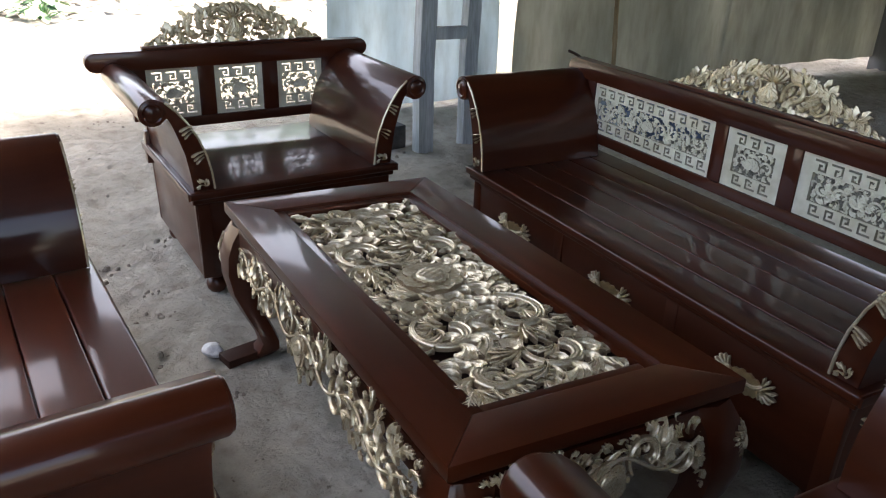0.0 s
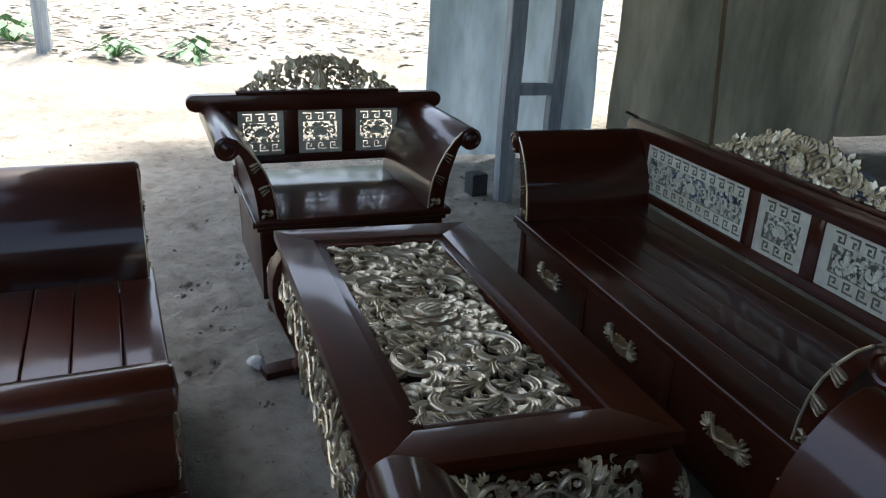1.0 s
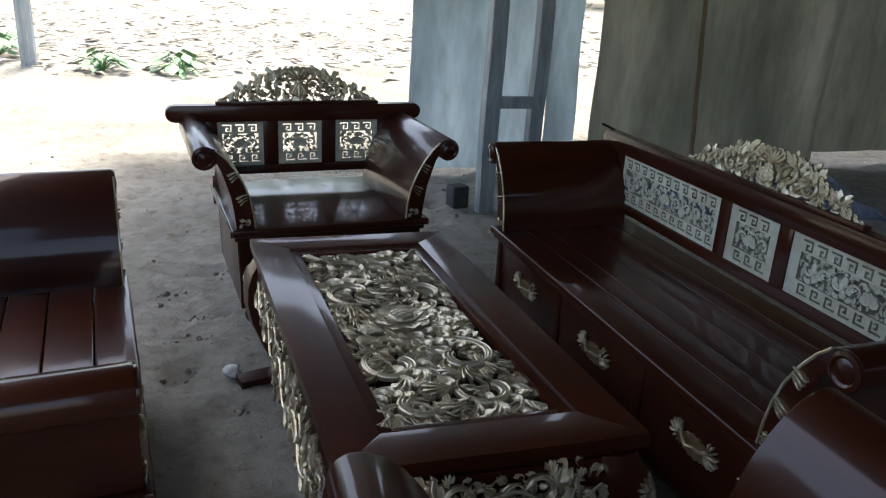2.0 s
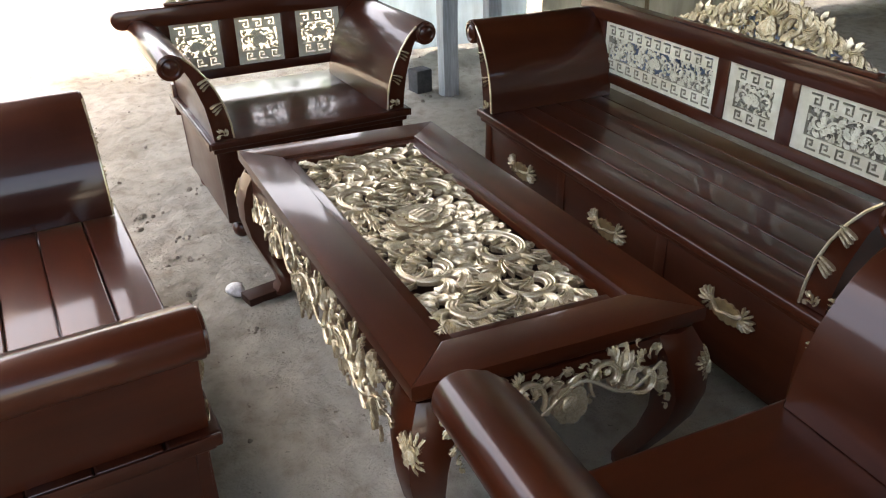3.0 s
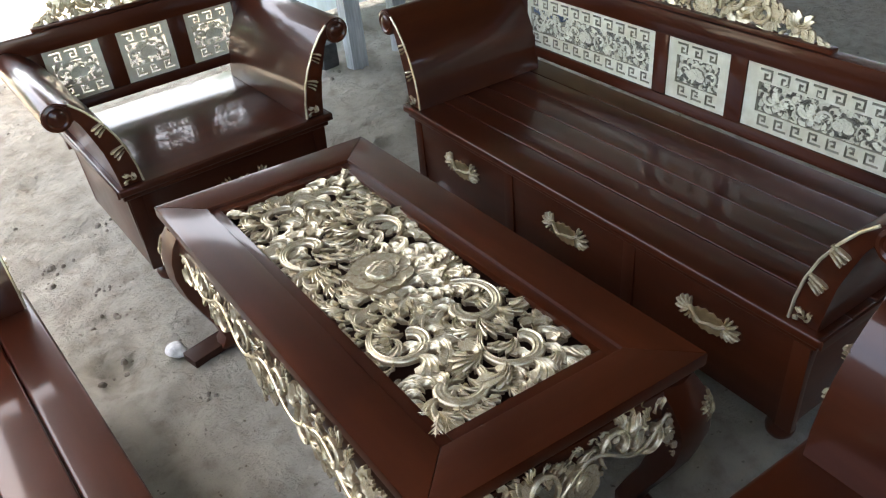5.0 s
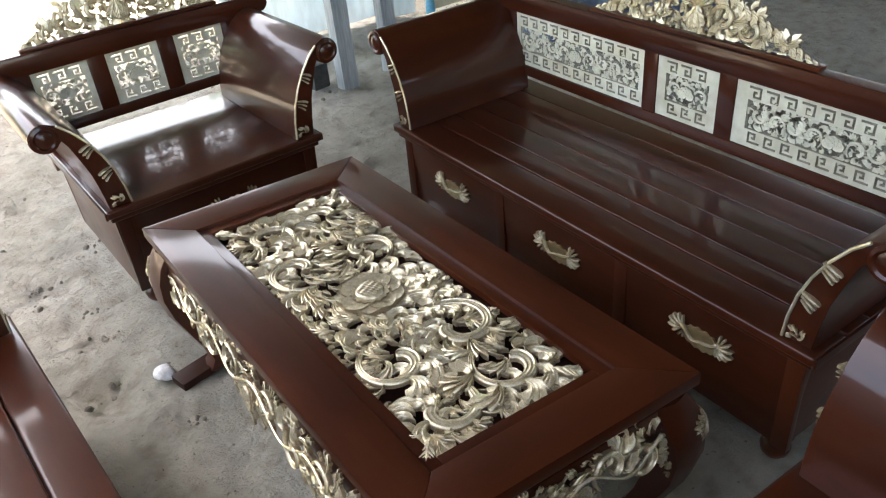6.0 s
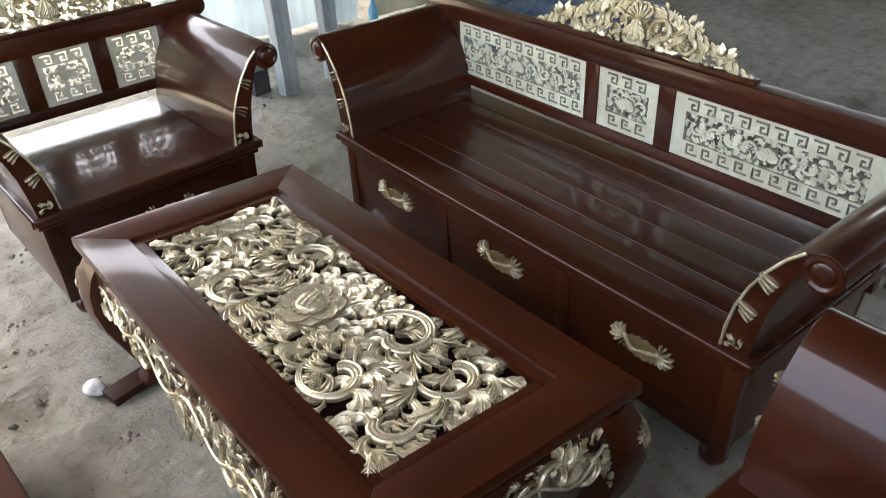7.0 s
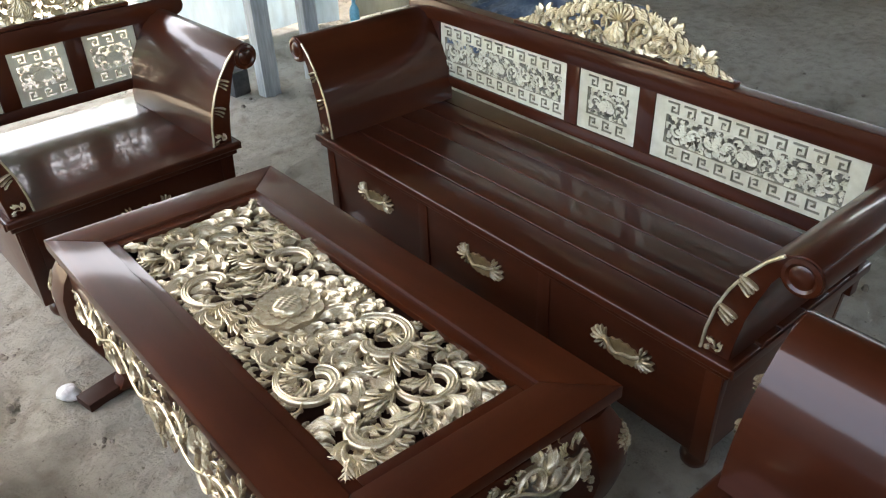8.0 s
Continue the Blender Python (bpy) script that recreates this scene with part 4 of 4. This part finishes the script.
def build_crumbs():
    """Clods and crumbs of earth on the floor."""
    rng = random.Random(8)
    verts, faces = [], []
    spots = [(rng.uniform(-2.2, 3.5), rng.uniform(-0.8, 4.2), 1) for _ in range(420)]
    for cx, cy, wide in SCUFFS:
        spots += [(rng.gauss(cx, wide), rng.gauss(cy, wide * 0.6), 0.85) for _ in range(12)]
    for x, y, big in spots:
        r = big * (rng.uniform(0.003, 0.011) if rng.random() < 0.9 else rng.uniform(0.012, 0.02))
        z = ground_height(x, y) + r * 0.3
        n = len(verts)
        ring = [(math.cos(a) * rng.uniform(0.7, 1.2) * r, math.sin(a) * rng.uniform(0.7, 1.2) * r) for a in np.linspace(0, 2 * math.pi, 7)[:-1]]
        verts += [(x + a, y + b, z - r * 0.5) for a, b in ring] + [(x + a * 0.6, y + b * 0.6, z + r * 0.4) for a, b in ring] + [(x, y, z + r * 0.6)]
        for k in range(6):
            q = (k + 1) % 6
            faces += [(n + k, n + q, n + 6 + q, n + 6 + k), (n + 6 + k, n + 6 + q, n + 12)]
    me = bpy.data.meshes.new("dirt_crumbs")
    me.from_pydata(verts, [], faces)
    tagged(link_mesh("dirt_crumbs", me, CRUMB), "small dark crumbs of earth on the floor", "dirt", kind="stuff")


build_crumbs()


def build_unseen_woods():
    """A far edge of trees round the yard, out of view, added to cover low sky in reflections."""
    rng = random.Random(14)
    verts, faces = [], []
    for k in range(130):
        a = rng.uniform(-0.6, 3.9)
        d = rng.uniform(24, 34)
        cx, cy = math.cos(a) * d, math.sin(a) * d
        top = rng.uniform(3, 6)
        for _k in range(85):
            r = 2.6 * rng.random() ** 0.5
            t = rng.uniform(0, 6.28)
            x, y, z = cx + r * math.cos(t), cy + r * math.sin(t), ground_height(cx, cy) + rng.uniform(0.1, 1) * top
            n = len(verts)
            for _q in range(4):
                verts.append((x + rng.uniform(-0.6, 0.6), y + rng.uniform(-0.6, 0.6), z + rng.uniform(-0.5, 0.5)))
            faces.append((n, n + 1, n + 2, n + 3))
    me = bpy.data.meshes.new("far_trees")
    me.from_pydata(verts, [], faces)
    tagged(link_mesh("far_trees", me, GREEN), "green trees far off, unseen, added to dim sky reflections", "trees", kind="stuff")


build_unseen_woods()
